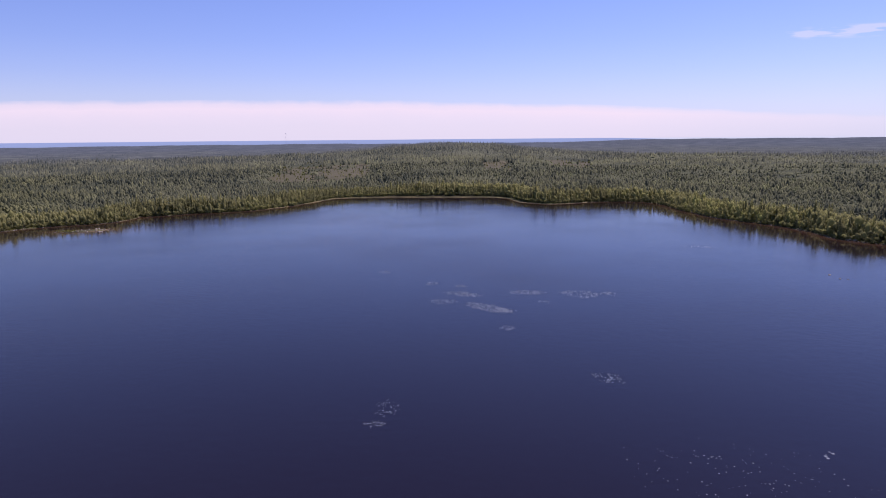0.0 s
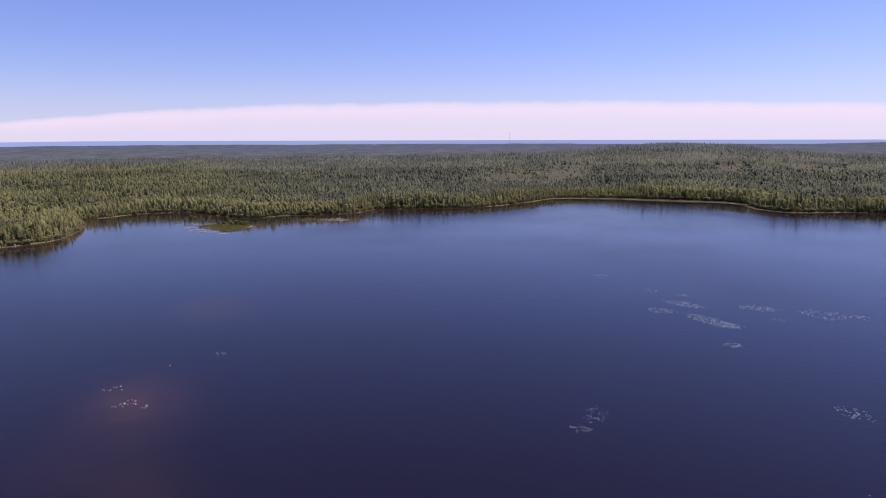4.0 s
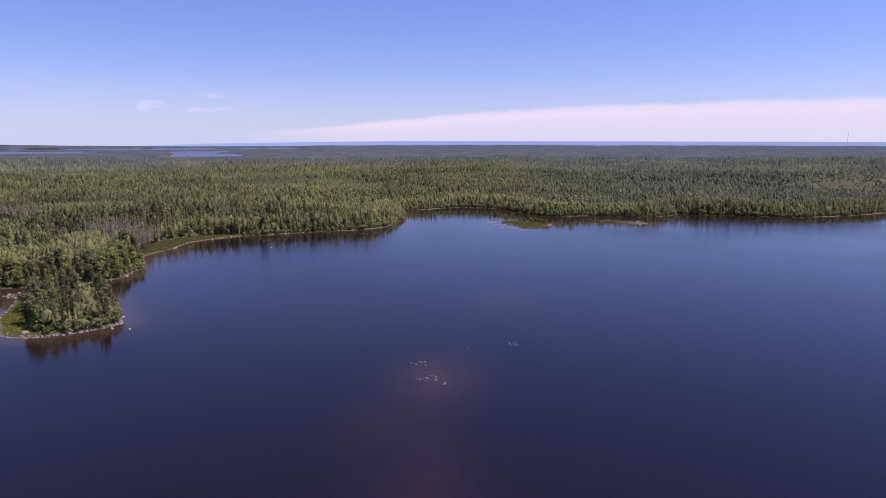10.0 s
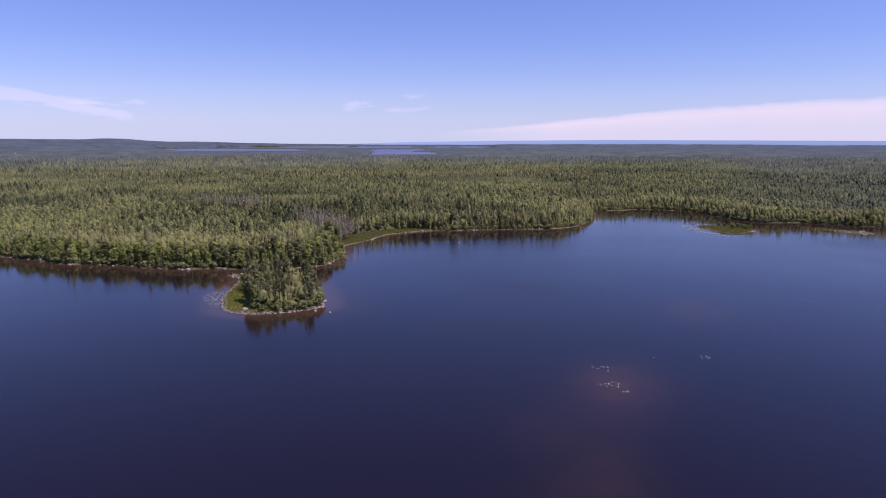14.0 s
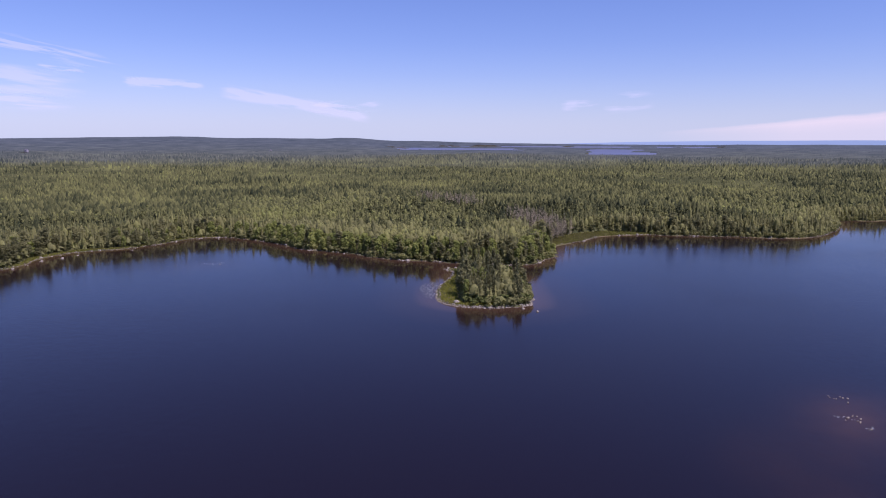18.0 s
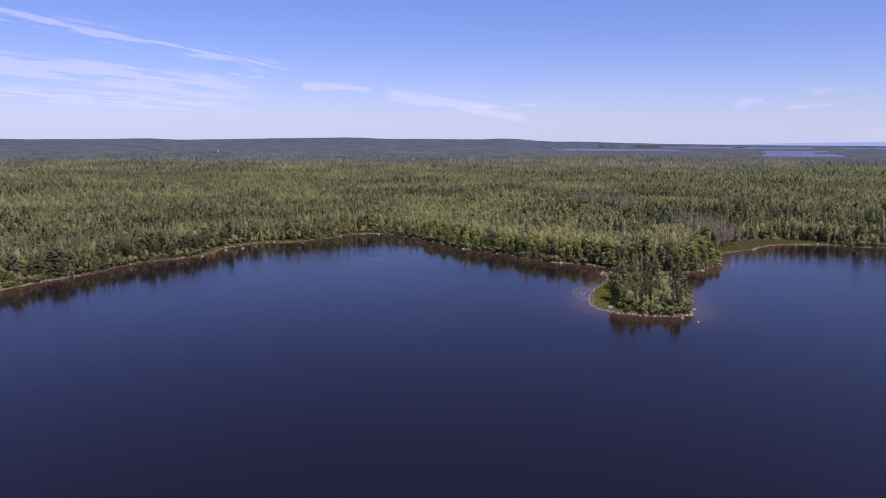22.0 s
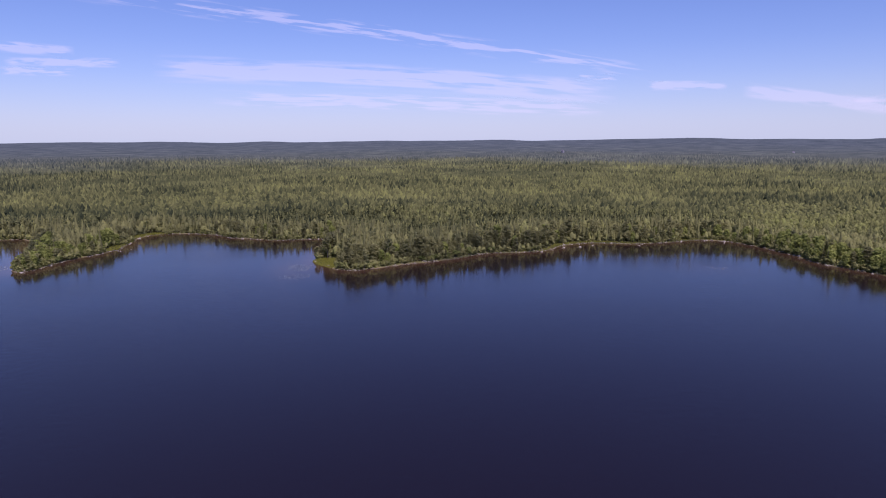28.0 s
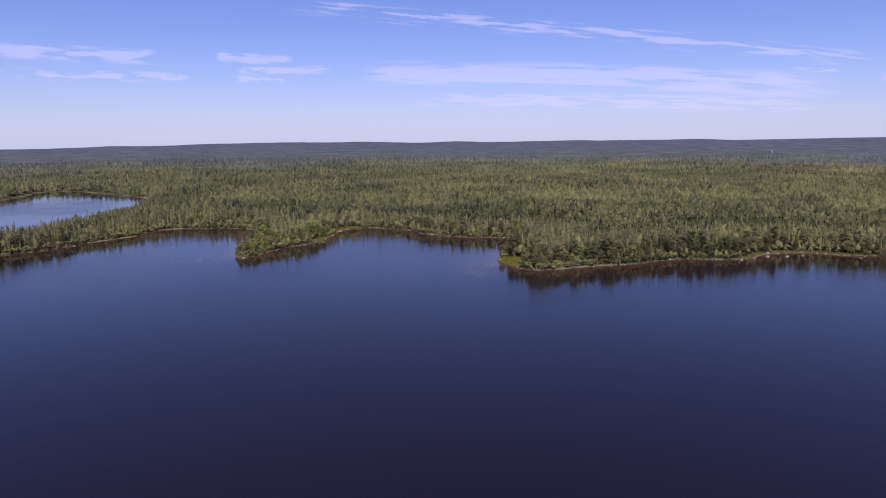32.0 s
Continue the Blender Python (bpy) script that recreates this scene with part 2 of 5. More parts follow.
lake_line = smooth_outline(BEHIND + EAST_SHORE + NORTH_SHORE + MARSH_BAY + HEADLAND + WEST_BAY + COVE + FAR_COVE, 3.0, 1.1, 1)
island_line = smooth_outline(ISLAND, 1.5, 0.35, 2)
pond_line = smooth_outline(POND, 4.0, 1.2, 3)
islet_line = smooth_outline(MARSH_ISLET, 2.0, 0.8, 4)
bar_line = smooth_outline(STONE_BAR, 2.0, 0.5, 5)


def distance_to(line, x, y):
    """The signed distance of many places to a closed line: positive inside."""
    out = np.full(x.shape, 1e9)
    inside = np.zeros(x.shape, bool)
    for (ax, ay), (bx, by) in zip(line, np.roll(line, -1, 0)):
        dx, dy = bx - ax, by - ay
        t = np.clip(((x - ax) * dx + (y - ay) * dy) / (dx * dx + dy * dy + 1e-9), 0, 1)
        out = np.minimum(out, (x - ax - t * dx) ** 2 + (y - ay - t * dy) ** 2)
        if ay != by:
            inside ^= ((ay > y) != (by > y)) & (x < (bx - ax) * (y - ay) / (by - ay) + ax)
    return np.where(inside, 1, -1) * np.sqrt(out)


CELL, X0, X1, Y0, Y1 = 4.0, -520.0, 420.0, -820.0, 700.0
_gx, _gy = np.arange(X0, X1 + 1, CELL), np.arange(Y0, Y1 + 1, CELL)
_mx, _my = np.meshgrid(_gx, _gy)
land_grid = np.maximum(np.minimum(-distance_to(lake_line, _mx, _my), -distance_to(pond_line, _mx, _my)), distance_to(island_line, _mx, _my))
for _line in (islet_line, bar_line):
    land_grid = np.maximum(land_grid, np.minimum(distance_to(_line, _mx, _my), 1.6))


def land(x, y):
    """Metres inland from the nearest shore; negative on the water."""
    fx, fy = np.clip((x - X0) / CELL, 0, len(_gx) - 1.001), np.clip((y - Y0) / CELL, 0, len(_gy) - 1.001)
    i, j = fx.astype(int), fy.astype(int)
    u, v = fx - i, fy - j
    g = land_grid
    return (g[j, i] * (1 - u) + g[j, i + 1] * u) * (1 - v) + (g[j + 1, i] * (1 - u) + g[j + 1, i + 1] * u) * v


def lattice(seed, n=64):
    return np.random.default_rng(seed).random((n, n))


def value_noise(x, y, size, seed):
    """Smooth noise, 0 to 1, with features of that size in metres."""
    g = lattice(seed)
    n = len(g)
    fx, fy = x / size + 1000, y / size + 1000
    i, j = np.floor(fx).astype(int), np.floor(fy).astype(int)
    u, v = fx - i, fy - j
    u, v = u * u * (3 - 2 * u), v * v * (3 - 2 * v)
    a, b, c, d = g[j % n, i % n], g[j % n, (i + 1) % n], g[(j + 1) % n, i % n], g[(j + 1) % n, (i + 1) % n]
    return (a * (1 - u) + b * u) * (1 - v) + (c * (1 - u) + d * u) * v


def step_between(a, b, v):
    t = np.clip((v - a) / (b - a), 0, 1)
    return t * t * (3 - 2 * t)


def bearing(x, y):
    return np.degrees(np.arctan2(-x, y))


def inlet(x, y):
    """1 on the arms of the sea behind the woods, 0 on land."""
    az, d = bearing(x, y), np.hypot(x, y)
    rough = (value_noise(x, y, 260, 21) - 0.5) * 2
    a = (np.abs(az - 62.6 - rough * 0.9) < 2.7) & (d > 1980) & (d < 3200)
    b = (np.abs(az - 75.3) < 5.2 + rough * 1.2) & (d > 2550) & (d < 3300 + 200 * rough)
    c = (np.abs(az - 66.0 - rough) < 11.5) & (d > 3450) & (d < 4350)
    # low wooded islands break the water up
    return ((a | b | c) & (0.6 * value_noise(x, y, 230, 24) + 0.4 * value_noise(x, y, 90, 25) > 0.30)).astype(float)


KNOLLS = [polar(91.2, 1760), polar(108.4, 1639)]


def relief(x, y):
    """The height of the firm ground."""
    az, d = bearing(x, y), np.hypot(x, y)
    s = land(x, y)
    z = np.where(s < 0, np.maximum(-2.0, 0.2 * s), np.minimum(0.8 * s, 0.38 + 0.04 * s))
    z = np.minimum(z, 4.5) + np.where(s > 25, (value_noise(x, y, 170, 5) - 0.5) * 5 * step_between(25, 160, s), 0)
    z = z + step_between(700, 1400, d) * (value_noise(x, y, 420, 6) - 0.3) * 9
    # a wooded rise across the north
    z = z + 25 * np.exp(-0.5 * (((az + 0.5) / 6.5) ** 2 + ((d - 1650) / 430) ** 2))
    # low flat land before the inlets
    z = z * (1 - 0.85 * step_between(53, 57, az) * step_between(85, 81, az) * step_between(1300, 1700, d))
    # far hills, highest in the west, none towards the sea
    hills = 0.04 + 0.96 * np.maximum(step_between(63, 88, az) * step_between(168, 142, az), 0.55 * step_between(-6, -18, az))
    # two knolls with a house on each
    for kx, ky in KNOLLS:
        z = z + 8 * np.exp(-((x - kx) ** 2 + (y - ky) ** 2) / 60 ** 2)
    z = z + step_between(2300 + 900 * step_between(88, 80, az), 4500, d) * (2 + 25 * hills + (value_noise(az * 40, az * 0 + 3, 130, 7) - 0.5) * 13 * hills)
    z = z + 8.5 * np.exp(-((az - 96) / 13) ** 2) * step_between(2600, 4500, d)
    return np.where(inlet(x, y) > 0.5, -2.0, z)


# ---- mesh helpers ----
def mesh_of(name, verts, tris, material, tint=None):
    """One mesh from arrays of corners and triangles; tint: one value a corner."""
    verts, tris = np.asarray(verts, np.float32), np.asarray(tris, np.int32)
    me = bpy.data.meshes.new(name)
    me.vertices.add(len(verts))
    me.vertices.foreach_set("co", verts.ravel())
    me.loops.add(tris.size)
    me.loops.foreach_set("vertex_index", tris.ravel())
    me.polygons.add(len(tris))
    me.polygons.foreach_set("loop_start", np.arange(0, tris.size, 3, dtype=np.int32))
    me.update(calc_edges=True)
    me.validate()
    if tint is not None:
        a = me.attributes.new("tint", "FLOAT", "POINT")
        a.data.foreach_set("value", np.asarray(tint, np.float32))
    if material is not None:
        me.materials.append(material)
    return me


def smooth(me):
    me.polygons.foreach_set("use_smooth", np.ones(len(me.polygons), bool))
    return me


def part(name, me, parent, label=""):
    """A mesh as one part under a thing or a part."""
    ob = new(name, me)
    ob.parent = parent
    return tagged(ob, label=label)


def thing(name, label, category, group="", at=None):
    ob = new(name)
    if at is not None:
        ob.matrix_basis = at
    return tagged(ob, label=label, category=category, group=group)


def bm_mesh(name, bm, material):
    me = bpy.data.meshes.new(name)
    bm.to_mesh(me)
    bm.free()
    me.materials.append(material)
    return me


class Soup:
    """Triangles gathered into one mesh."""

    def __init__(self):
        self.v, self.t, self.n = [], [], 0

    def add(self, verts, tris):
        self.v.append(np.asarray(verts, float))
        self.t.append(np.asarray(tris, int) + self.n)
        self.n += len(verts)

    def arrays(self):
        return np.concatenate(self.v), np.concatenate(self.t)


def ring_mesh(name, az, radii, height, material, close=False, tint=None):
    a, r = np.meshgrid(np.radians(az), radii, indexing="ij")
    x, y = -r * np.sin(a), r * np.cos(a)
    z = height(x.ravel(), y.ravel())
    v = np.stack([x.ravel(), y.ravel(), z], 1)
    n, m = len(az), len(radii)
    i, j = np.meshgrid(np.arange(n if close else n - 1), np.arange(m - 1), indexing="ij")
    i, j = i.ravel(), j.ravel()
    k = (i + 1) % n
    a0, a1, b0, b1 = i * m + j, i * m + j + 1, k * m + j, k * m + j + 1
    t = np.concatenate([np.stack([a0, b0, a1], 1), np.stack([b0, b1, a1], 1)])
    if close:
        # the middle, filled from one corner of the innermost ring
        q = np.arange(1, n - 1)
        t = np.concatenate([t, np.stack([q * 0, q * m, (q + 1) * m], 1)])
    return mesh_of(name, v, t, material, tint)


# ---- ground, water and distance ----
radii = np.concatenate([[20, 60], np.arange(140, 760, 5.0), np.geomspace(765, 4850, 42)])
ground = tagged(new("ground", smooth(ring_mesh("ground", np.arange(-180, 180, 0.75), radii, relief, mat_ground, close=True))),
                label="forest floor and stony lake shore, dark soil and pale sand at the waterline", category="ground", kind="structure")
water_az, water_r = np.arange(-180, 180, 1.0), np.concatenate([[20, 45], np.arange(60, 170, 4.0), np.arange(170, 620, 5.0), np.geomspace(640, 1000, 8)])
_a, _r = np.meshgrid(np.radians(water_az), water_r, indexing="ij")
_wx, _wy = -_r * np.sin(_a), _r * np.cos(_a)
shallows = step_between(-52, 0.5, land(_wx, _wy)).ravel()
# place, half-length towards the lake's middle, half-width and strength of each shoal
SHOALS = ((44.0, 138, 15, 9.5, 0.62), (44.4, 138, 7, 4.5, 0.25), (44.6, 96, 24, 7.0, 0.25), (50.0, 114, 12, 7.0, 0.17), (46.0, 80, 12, 9.0, 0.26), (38.0, 209, 16, 10.0, 0.34), (96.5, 279, 11, 15.0, 0.22),
          (77.9, 218, 13, 4.0, 0.35), (130.5, 262, 14, 9.0, 0.35), (152.5, 310, 14, 13.0, 0.3), (26.0, 412, 10, 22.0, 0.4))
shoals = np.zeros(_r.shape)
for az_, d_, deep, wide, much in SHOALS:
    turn_ = np.radians(az_)
    along_, across_ = -_wx * np.sin(turn_) + _wy * np.cos(turn_) - d_, _wx * np.cos(turn_) + _wy * np.sin(turn_)
    shoals += much * np.exp(-(along_ / deep) ** 2 - (across_ / wide) ** 2)
lake = tagged(new("water", ring_mesh("water", water_az, water_r, lambda x, y: x * 0, mat_water, close=True, tint=shallows)),
              label="dark blue lake water with small ripples and tea-brown shoals", category="water", kind="structure")
lake.data.attributes.new("shoal", "FLOAT", "POINT").data.foreach_set("value", np.clip(shoals, 0, 1).ravel().astype(np.float32))


def choppy_water():
    """Open water of the far inlets, roughened by the wind."""
    m, n, links, bsdf, out = nodes_of("inlet_water")
    k = noise_node(n, links, 0.004, 4)
    r = ramp(n, [(0.3, (0.085, 0.105, 0.150)), (0.7, (0.115, 0.140, 0.195))])
    links.new(k.outputs["Fac"], r.inputs["Fac"])
    links.new(r.outputs["Color"], bsdf.inputs["Base Color"])
    bsdf.inputs["IOR"].default_value, bsdf.inputs["Roughness"].default_value = 1.333, 0.75
    return m


tagged(new("water_inlet", ring_mesh("water_inlet", np.arange(40, 100.1, 2.0), np.geomspace(2000, 4870, 14), lambda x, y: x * 0, choppy_water())),
       label="blue water of the sea inlets beyond the woods", category="water", kind="structure")


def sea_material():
    m, n, links, bsdf, out = nodes_of("far_sea_glow")
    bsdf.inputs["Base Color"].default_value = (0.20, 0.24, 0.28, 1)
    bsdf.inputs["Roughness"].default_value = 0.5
    # the upright strip's daylight brightness is put in as emission
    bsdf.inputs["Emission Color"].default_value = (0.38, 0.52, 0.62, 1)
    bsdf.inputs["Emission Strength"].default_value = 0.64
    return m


def wall_ring(name, az, low, high, r, material):
    a = np.radians(az)
    x, y = -r * np.sin(a), r * np.cos(a)
    v = np.concatenate([np.stack([x, y, low(az)], 1), np.stack([x, y, high(az)], 1)])
    n = len(az)
    i = np.arange(n - 1)
    t = np.concatenate([np.stack([i, i + 1, i + n], 1), np.stack([i + 1, i + 1 + n, i + n], 1)])
    me = mesh_of(name, v, t, material)
    uv = me.uv_layers.new(name="UVMap")
    u = np.concatenate([(az - az[0]) / (az[-1] - az[0])] * 2)
    w = np.concatenate([np.zeros(n), np.ones(n)])
    idx = np.zeros(len(me.loops), np.int32)
    me.loops.foreach_get("vertex_index", idx)
    uv.data.foreach_set("uv", np.stack([u[idx], w[idx]], 1).ravel().astype(np.float32))
    return me


def lift(el, r):
    return EYE + r * np.tan(np.radians(el))


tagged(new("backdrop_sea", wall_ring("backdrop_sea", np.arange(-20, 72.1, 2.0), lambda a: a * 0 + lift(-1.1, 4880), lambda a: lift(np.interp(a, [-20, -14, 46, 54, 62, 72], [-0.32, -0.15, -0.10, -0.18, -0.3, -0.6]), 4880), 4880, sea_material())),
       label="pale blue glowing strip of open sea on the horizon", category="sea", kind="structure")


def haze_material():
    """An added glowing wall for pale blue haze low over the horizon, thinning upwards."""
    m, n, links, bsdf, out = nodes_of("haze_glow")
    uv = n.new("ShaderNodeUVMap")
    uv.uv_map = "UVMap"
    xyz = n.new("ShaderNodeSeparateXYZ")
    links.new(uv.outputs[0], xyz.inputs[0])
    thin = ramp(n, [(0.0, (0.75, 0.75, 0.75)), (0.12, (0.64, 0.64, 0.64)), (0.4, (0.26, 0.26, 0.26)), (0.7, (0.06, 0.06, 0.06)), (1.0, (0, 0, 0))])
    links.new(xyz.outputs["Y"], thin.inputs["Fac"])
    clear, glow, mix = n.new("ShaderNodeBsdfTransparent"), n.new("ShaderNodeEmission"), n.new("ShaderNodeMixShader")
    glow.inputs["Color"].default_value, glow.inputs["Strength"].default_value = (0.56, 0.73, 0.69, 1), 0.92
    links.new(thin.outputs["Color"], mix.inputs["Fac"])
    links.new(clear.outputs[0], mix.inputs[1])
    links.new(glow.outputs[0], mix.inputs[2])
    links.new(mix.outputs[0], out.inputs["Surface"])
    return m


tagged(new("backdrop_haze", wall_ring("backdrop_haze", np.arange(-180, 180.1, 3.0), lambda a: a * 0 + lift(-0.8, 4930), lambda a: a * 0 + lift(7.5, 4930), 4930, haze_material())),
       label="added glowing wall of pale blue haze low in the sky all round", category="sky", kind="structure")


# ---- clouds ----
def cloud_material(name, seed, across, stretch, cover, white, strength):
    """Thin ice cloud: frayed along its length, fading to both sides."""
    m, n, links, bsdf, out = nodes_of(name)
    uv = n.new("ShaderNodeUVMap")
    uv.uv_map = "UVMap"
    xyz = n.new("ShaderNodeSeparateXYZ")
    links.new(uv.outputs[0], xyz.inputs[0])
    scale = n.new("ShaderNodeVectorMath")
    scale.operation = "MULTIPLY_ADD"
    links.new(uv.outputs[0], scale.inputs[0])
    scale.inputs[1].default_value, scale.inputs[2].default_value = (stretch * 1.1, across, 1), (seed * 3.7, seed * 1.9, seed)
    # strands run slightly across the streak
    drift = n.new("ShaderNodeVectorRotate")
    drift.rotation_type = "Z_AXIS"
    drift.inputs["Angle"].default_value = 0.12
    links.new(scale.outputs[0], drift.inputs["Vector"])
    k = noise_node(n, links, 1.3, 4, drift.outputs[0], 0.5)
    edge = ramp(n, [(0.0, (0, 0, 0)), (0.45, (0.9, 0.9, 0.9)), (0.6, (1, 1, 1)), (1.0, (0, 0, 0))])
    links.new(xyz.outputs["Y"], edge.inputs["Fac"])
    ends = ramp(n, [(0.0, (0, 0, 0)), (0.08, (0.7, 0.7, 0.7)), (0.4, (1, 1, 1)), (0.88, (0.85, 0.85, 0.85)), (1.0, (0, 0, 0))])
    links.new(xyz.outputs["X"], ends.inputs["Fac"])
    body = math_node(n, links, "MULTIPLY", edge.outputs["Color"], ends.outputs["Color"])
    v = math_node(n, links, "ADD", math_node(n, links, "MULTIPLY", body, 0.22), math_node(n, links, "MULTIPLY", math_node(n, links, "SUBTRACT", k.outputs["Fac"], 0.93 - cover), 3.0))
    v = math_node(n, links, "MULTIPLY", v, math_node(n, links, "MULTIPLY", body, 1.6))
    fac = n.new("ShaderNodeClamp")
    links.new(v, fac.inputs["Value"])
    fac.inputs["Max"].default_value = 0.36
    clear, glow, mix = n.new("ShaderNodeBsdfTransparent"), n.new("ShaderNodeEmission"), n.new("ShaderNodeMixShader")
    # sunlit white put in as emission; the sun lamp doesn't light the streak
    glow.inputs["Color"].default_value, glow.inputs["Strength"].default_value = (*white, 1), strength
    links.new(fac.outputs[0], mix.inputs["Fac"])
    links.new(clear.outputs[0], mix.inputs[1])
    links.new(glow.outputs[0], mix.inputs[2])
    links.new(mix.outputs[0], out.inputs["Surface"])
    return m


CLOUD_WHITE = (0.88, 0.88, 0.86)


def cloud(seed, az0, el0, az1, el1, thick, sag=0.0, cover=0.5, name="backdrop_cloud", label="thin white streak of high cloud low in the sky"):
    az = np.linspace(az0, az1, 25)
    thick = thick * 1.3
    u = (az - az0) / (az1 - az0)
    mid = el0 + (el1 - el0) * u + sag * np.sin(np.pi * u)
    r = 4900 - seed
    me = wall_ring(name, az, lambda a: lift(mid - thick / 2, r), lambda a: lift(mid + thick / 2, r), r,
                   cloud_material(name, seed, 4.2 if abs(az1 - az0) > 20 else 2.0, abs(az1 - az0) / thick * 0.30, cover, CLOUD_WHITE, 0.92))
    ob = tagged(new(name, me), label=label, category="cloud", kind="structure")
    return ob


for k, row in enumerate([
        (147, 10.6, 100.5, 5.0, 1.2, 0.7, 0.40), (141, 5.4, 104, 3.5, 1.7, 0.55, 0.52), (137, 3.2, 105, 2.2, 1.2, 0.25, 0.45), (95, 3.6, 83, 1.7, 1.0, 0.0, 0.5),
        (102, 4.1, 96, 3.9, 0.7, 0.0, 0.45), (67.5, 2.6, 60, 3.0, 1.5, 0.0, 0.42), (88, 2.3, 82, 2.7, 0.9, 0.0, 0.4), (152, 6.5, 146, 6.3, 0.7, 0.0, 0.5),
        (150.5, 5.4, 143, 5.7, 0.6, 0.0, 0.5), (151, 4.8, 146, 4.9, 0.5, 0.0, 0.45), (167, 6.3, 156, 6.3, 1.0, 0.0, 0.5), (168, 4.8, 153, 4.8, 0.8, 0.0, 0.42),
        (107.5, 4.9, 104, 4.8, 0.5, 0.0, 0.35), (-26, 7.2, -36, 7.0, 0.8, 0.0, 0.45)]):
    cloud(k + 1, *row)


def bank_top(a):
    """The upper edge of the cloud bank over the sea, by heading."""
    return np.interp(a, [-40, -27, -19, -5, 8, 27, 37, 46, 55, 60], [1.0, 1.6, 2.2, 2.9, 3.2, 3.0, 2.6, 1.85, 0.95, 0.5])


def bank_material():
    m, n, links, bsdf, out = nodes_of("cloud_bank")
    uv = n.new("ShaderNodeUVMap")
    uv.uv_map = "UVMap"
    xyz = n.new("ShaderNodeSeparateXYZ")
    links.new(uv.outputs[0], xyz.inputs[0])
    scale = n.new("ShaderNodeVectorMath")
    scale.operation = "MULTIPLY"
    links.new(uv.outputs[0], scale.inputs[0])
    scale.inputs[1].default_value = (26, 1.6, 1)
    k = noise_node(n, links, 1.0, 6, scale.outputs[0], 0.6)
    level = math_node(n, links, "ADD", xyz.outputs["Y"], math_node(n, links, "MULTIPLY", math_node(n, links, "SUBTRACT", k.outputs["Fac"], 0.5), 0.24))
    body = ramp(n, [(0.0, (0.40, 0.40, 0.40)), (0.35, (0.46, 0.46, 0.46)), (0.58, (0.60, 0.60, 0.60)), (0.76, (0.78, 0.78, 0.78)), (0.88, (0.62, 0.62, 0.62)), (1.02, (0, 0, 0))])
    links.new(level, body.inputs["Fac"])
    ends = ramp(n, [(0.0, (0, 0, 0)), (0.25, (1, 1, 1)), (0.9, (1, 1, 1)), (1.0, (0, 0, 0))])
    links.new(xyz.outputs["X"], ends.inputs["Fac"])
    clear, glow, mix = n.new("ShaderNodeBsdfTransparent"), n.new("ShaderNodeEmission"), n.new("ShaderNodeMixShader")
    # the bank's pale daylight is emission as well
    glow.inputs["Color"].default_value, glow.inputs["Strength"].default_value = (0.93, 0.87, 0.70, 1), 0.90
    links.new(math_node(n, links, "MULTIPLY", body.outputs["Color"], ends.outputs["Color"]), mix.inputs["Fac"])
    links.new(clear.outputs[0], mix.inputs[1])
    links.new(glow.outputs[0], mix.inputs[2])
    links.new(mix.outputs[0], out.inputs["Surface"])
    return m


bank_az = np.linspace(-40, 60, 101)
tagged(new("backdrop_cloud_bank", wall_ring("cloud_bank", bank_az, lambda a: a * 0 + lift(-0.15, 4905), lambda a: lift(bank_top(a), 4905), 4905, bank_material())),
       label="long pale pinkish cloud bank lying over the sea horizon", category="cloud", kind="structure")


# ---- shapes of trees ----
def trunk_arrays(rng, h, r, sides=6, levels=5, lean=0.03):
    s = Soup()
    zs = np.linspace(-0.4, h, levels)
    a = np.arange(sides) * 2 * np.pi / sides
    bend = rng.normal(0, lean, (levels, 2)).cumsum(0) * h / levels
    v = np.concatenate([np.stack([np.cos(a) * r * (1 - 0.9 * max(z, 0) / h) + b[0], np.sin(a) * r * (1 - 0.9 * max(z, 0) / h) + b[1], a * 0 + z], 1)
                        for z, b in zip(zs, bend)])
    t = []
    for k in range(levels - 1):
        for i in range(sides):
            j = (i + 1) % sides
            t += [(k * sides + i, k * sides + j, k * sides + sides + i), (k * sides + j, k * sides + sides + j, k * sides + sides + i)]
    s.add(v, t)
    return s


def limb(s, p, q, r):
    """A thin three-sided branch from p to q."""
    p, q = np.asarray(p, float), np.asarray(q, float)
    d = q - p
    u = np.cross(d, (0, 0, 1.0))
    u = u / (np.linalg.norm(u) + 1e-6)
    w = np.cross(d, u) / (np.linalg.norm(d) + 1e-6)
    ring = np.array([u, -0.5 * u + 0.87 * w, -0.5 * u - 0.87 * w])
    s.add(np.concatenate([p + ring * r, [q]]), [(0, 1, 3), (1, 2, 3), (2, 0, 3)])


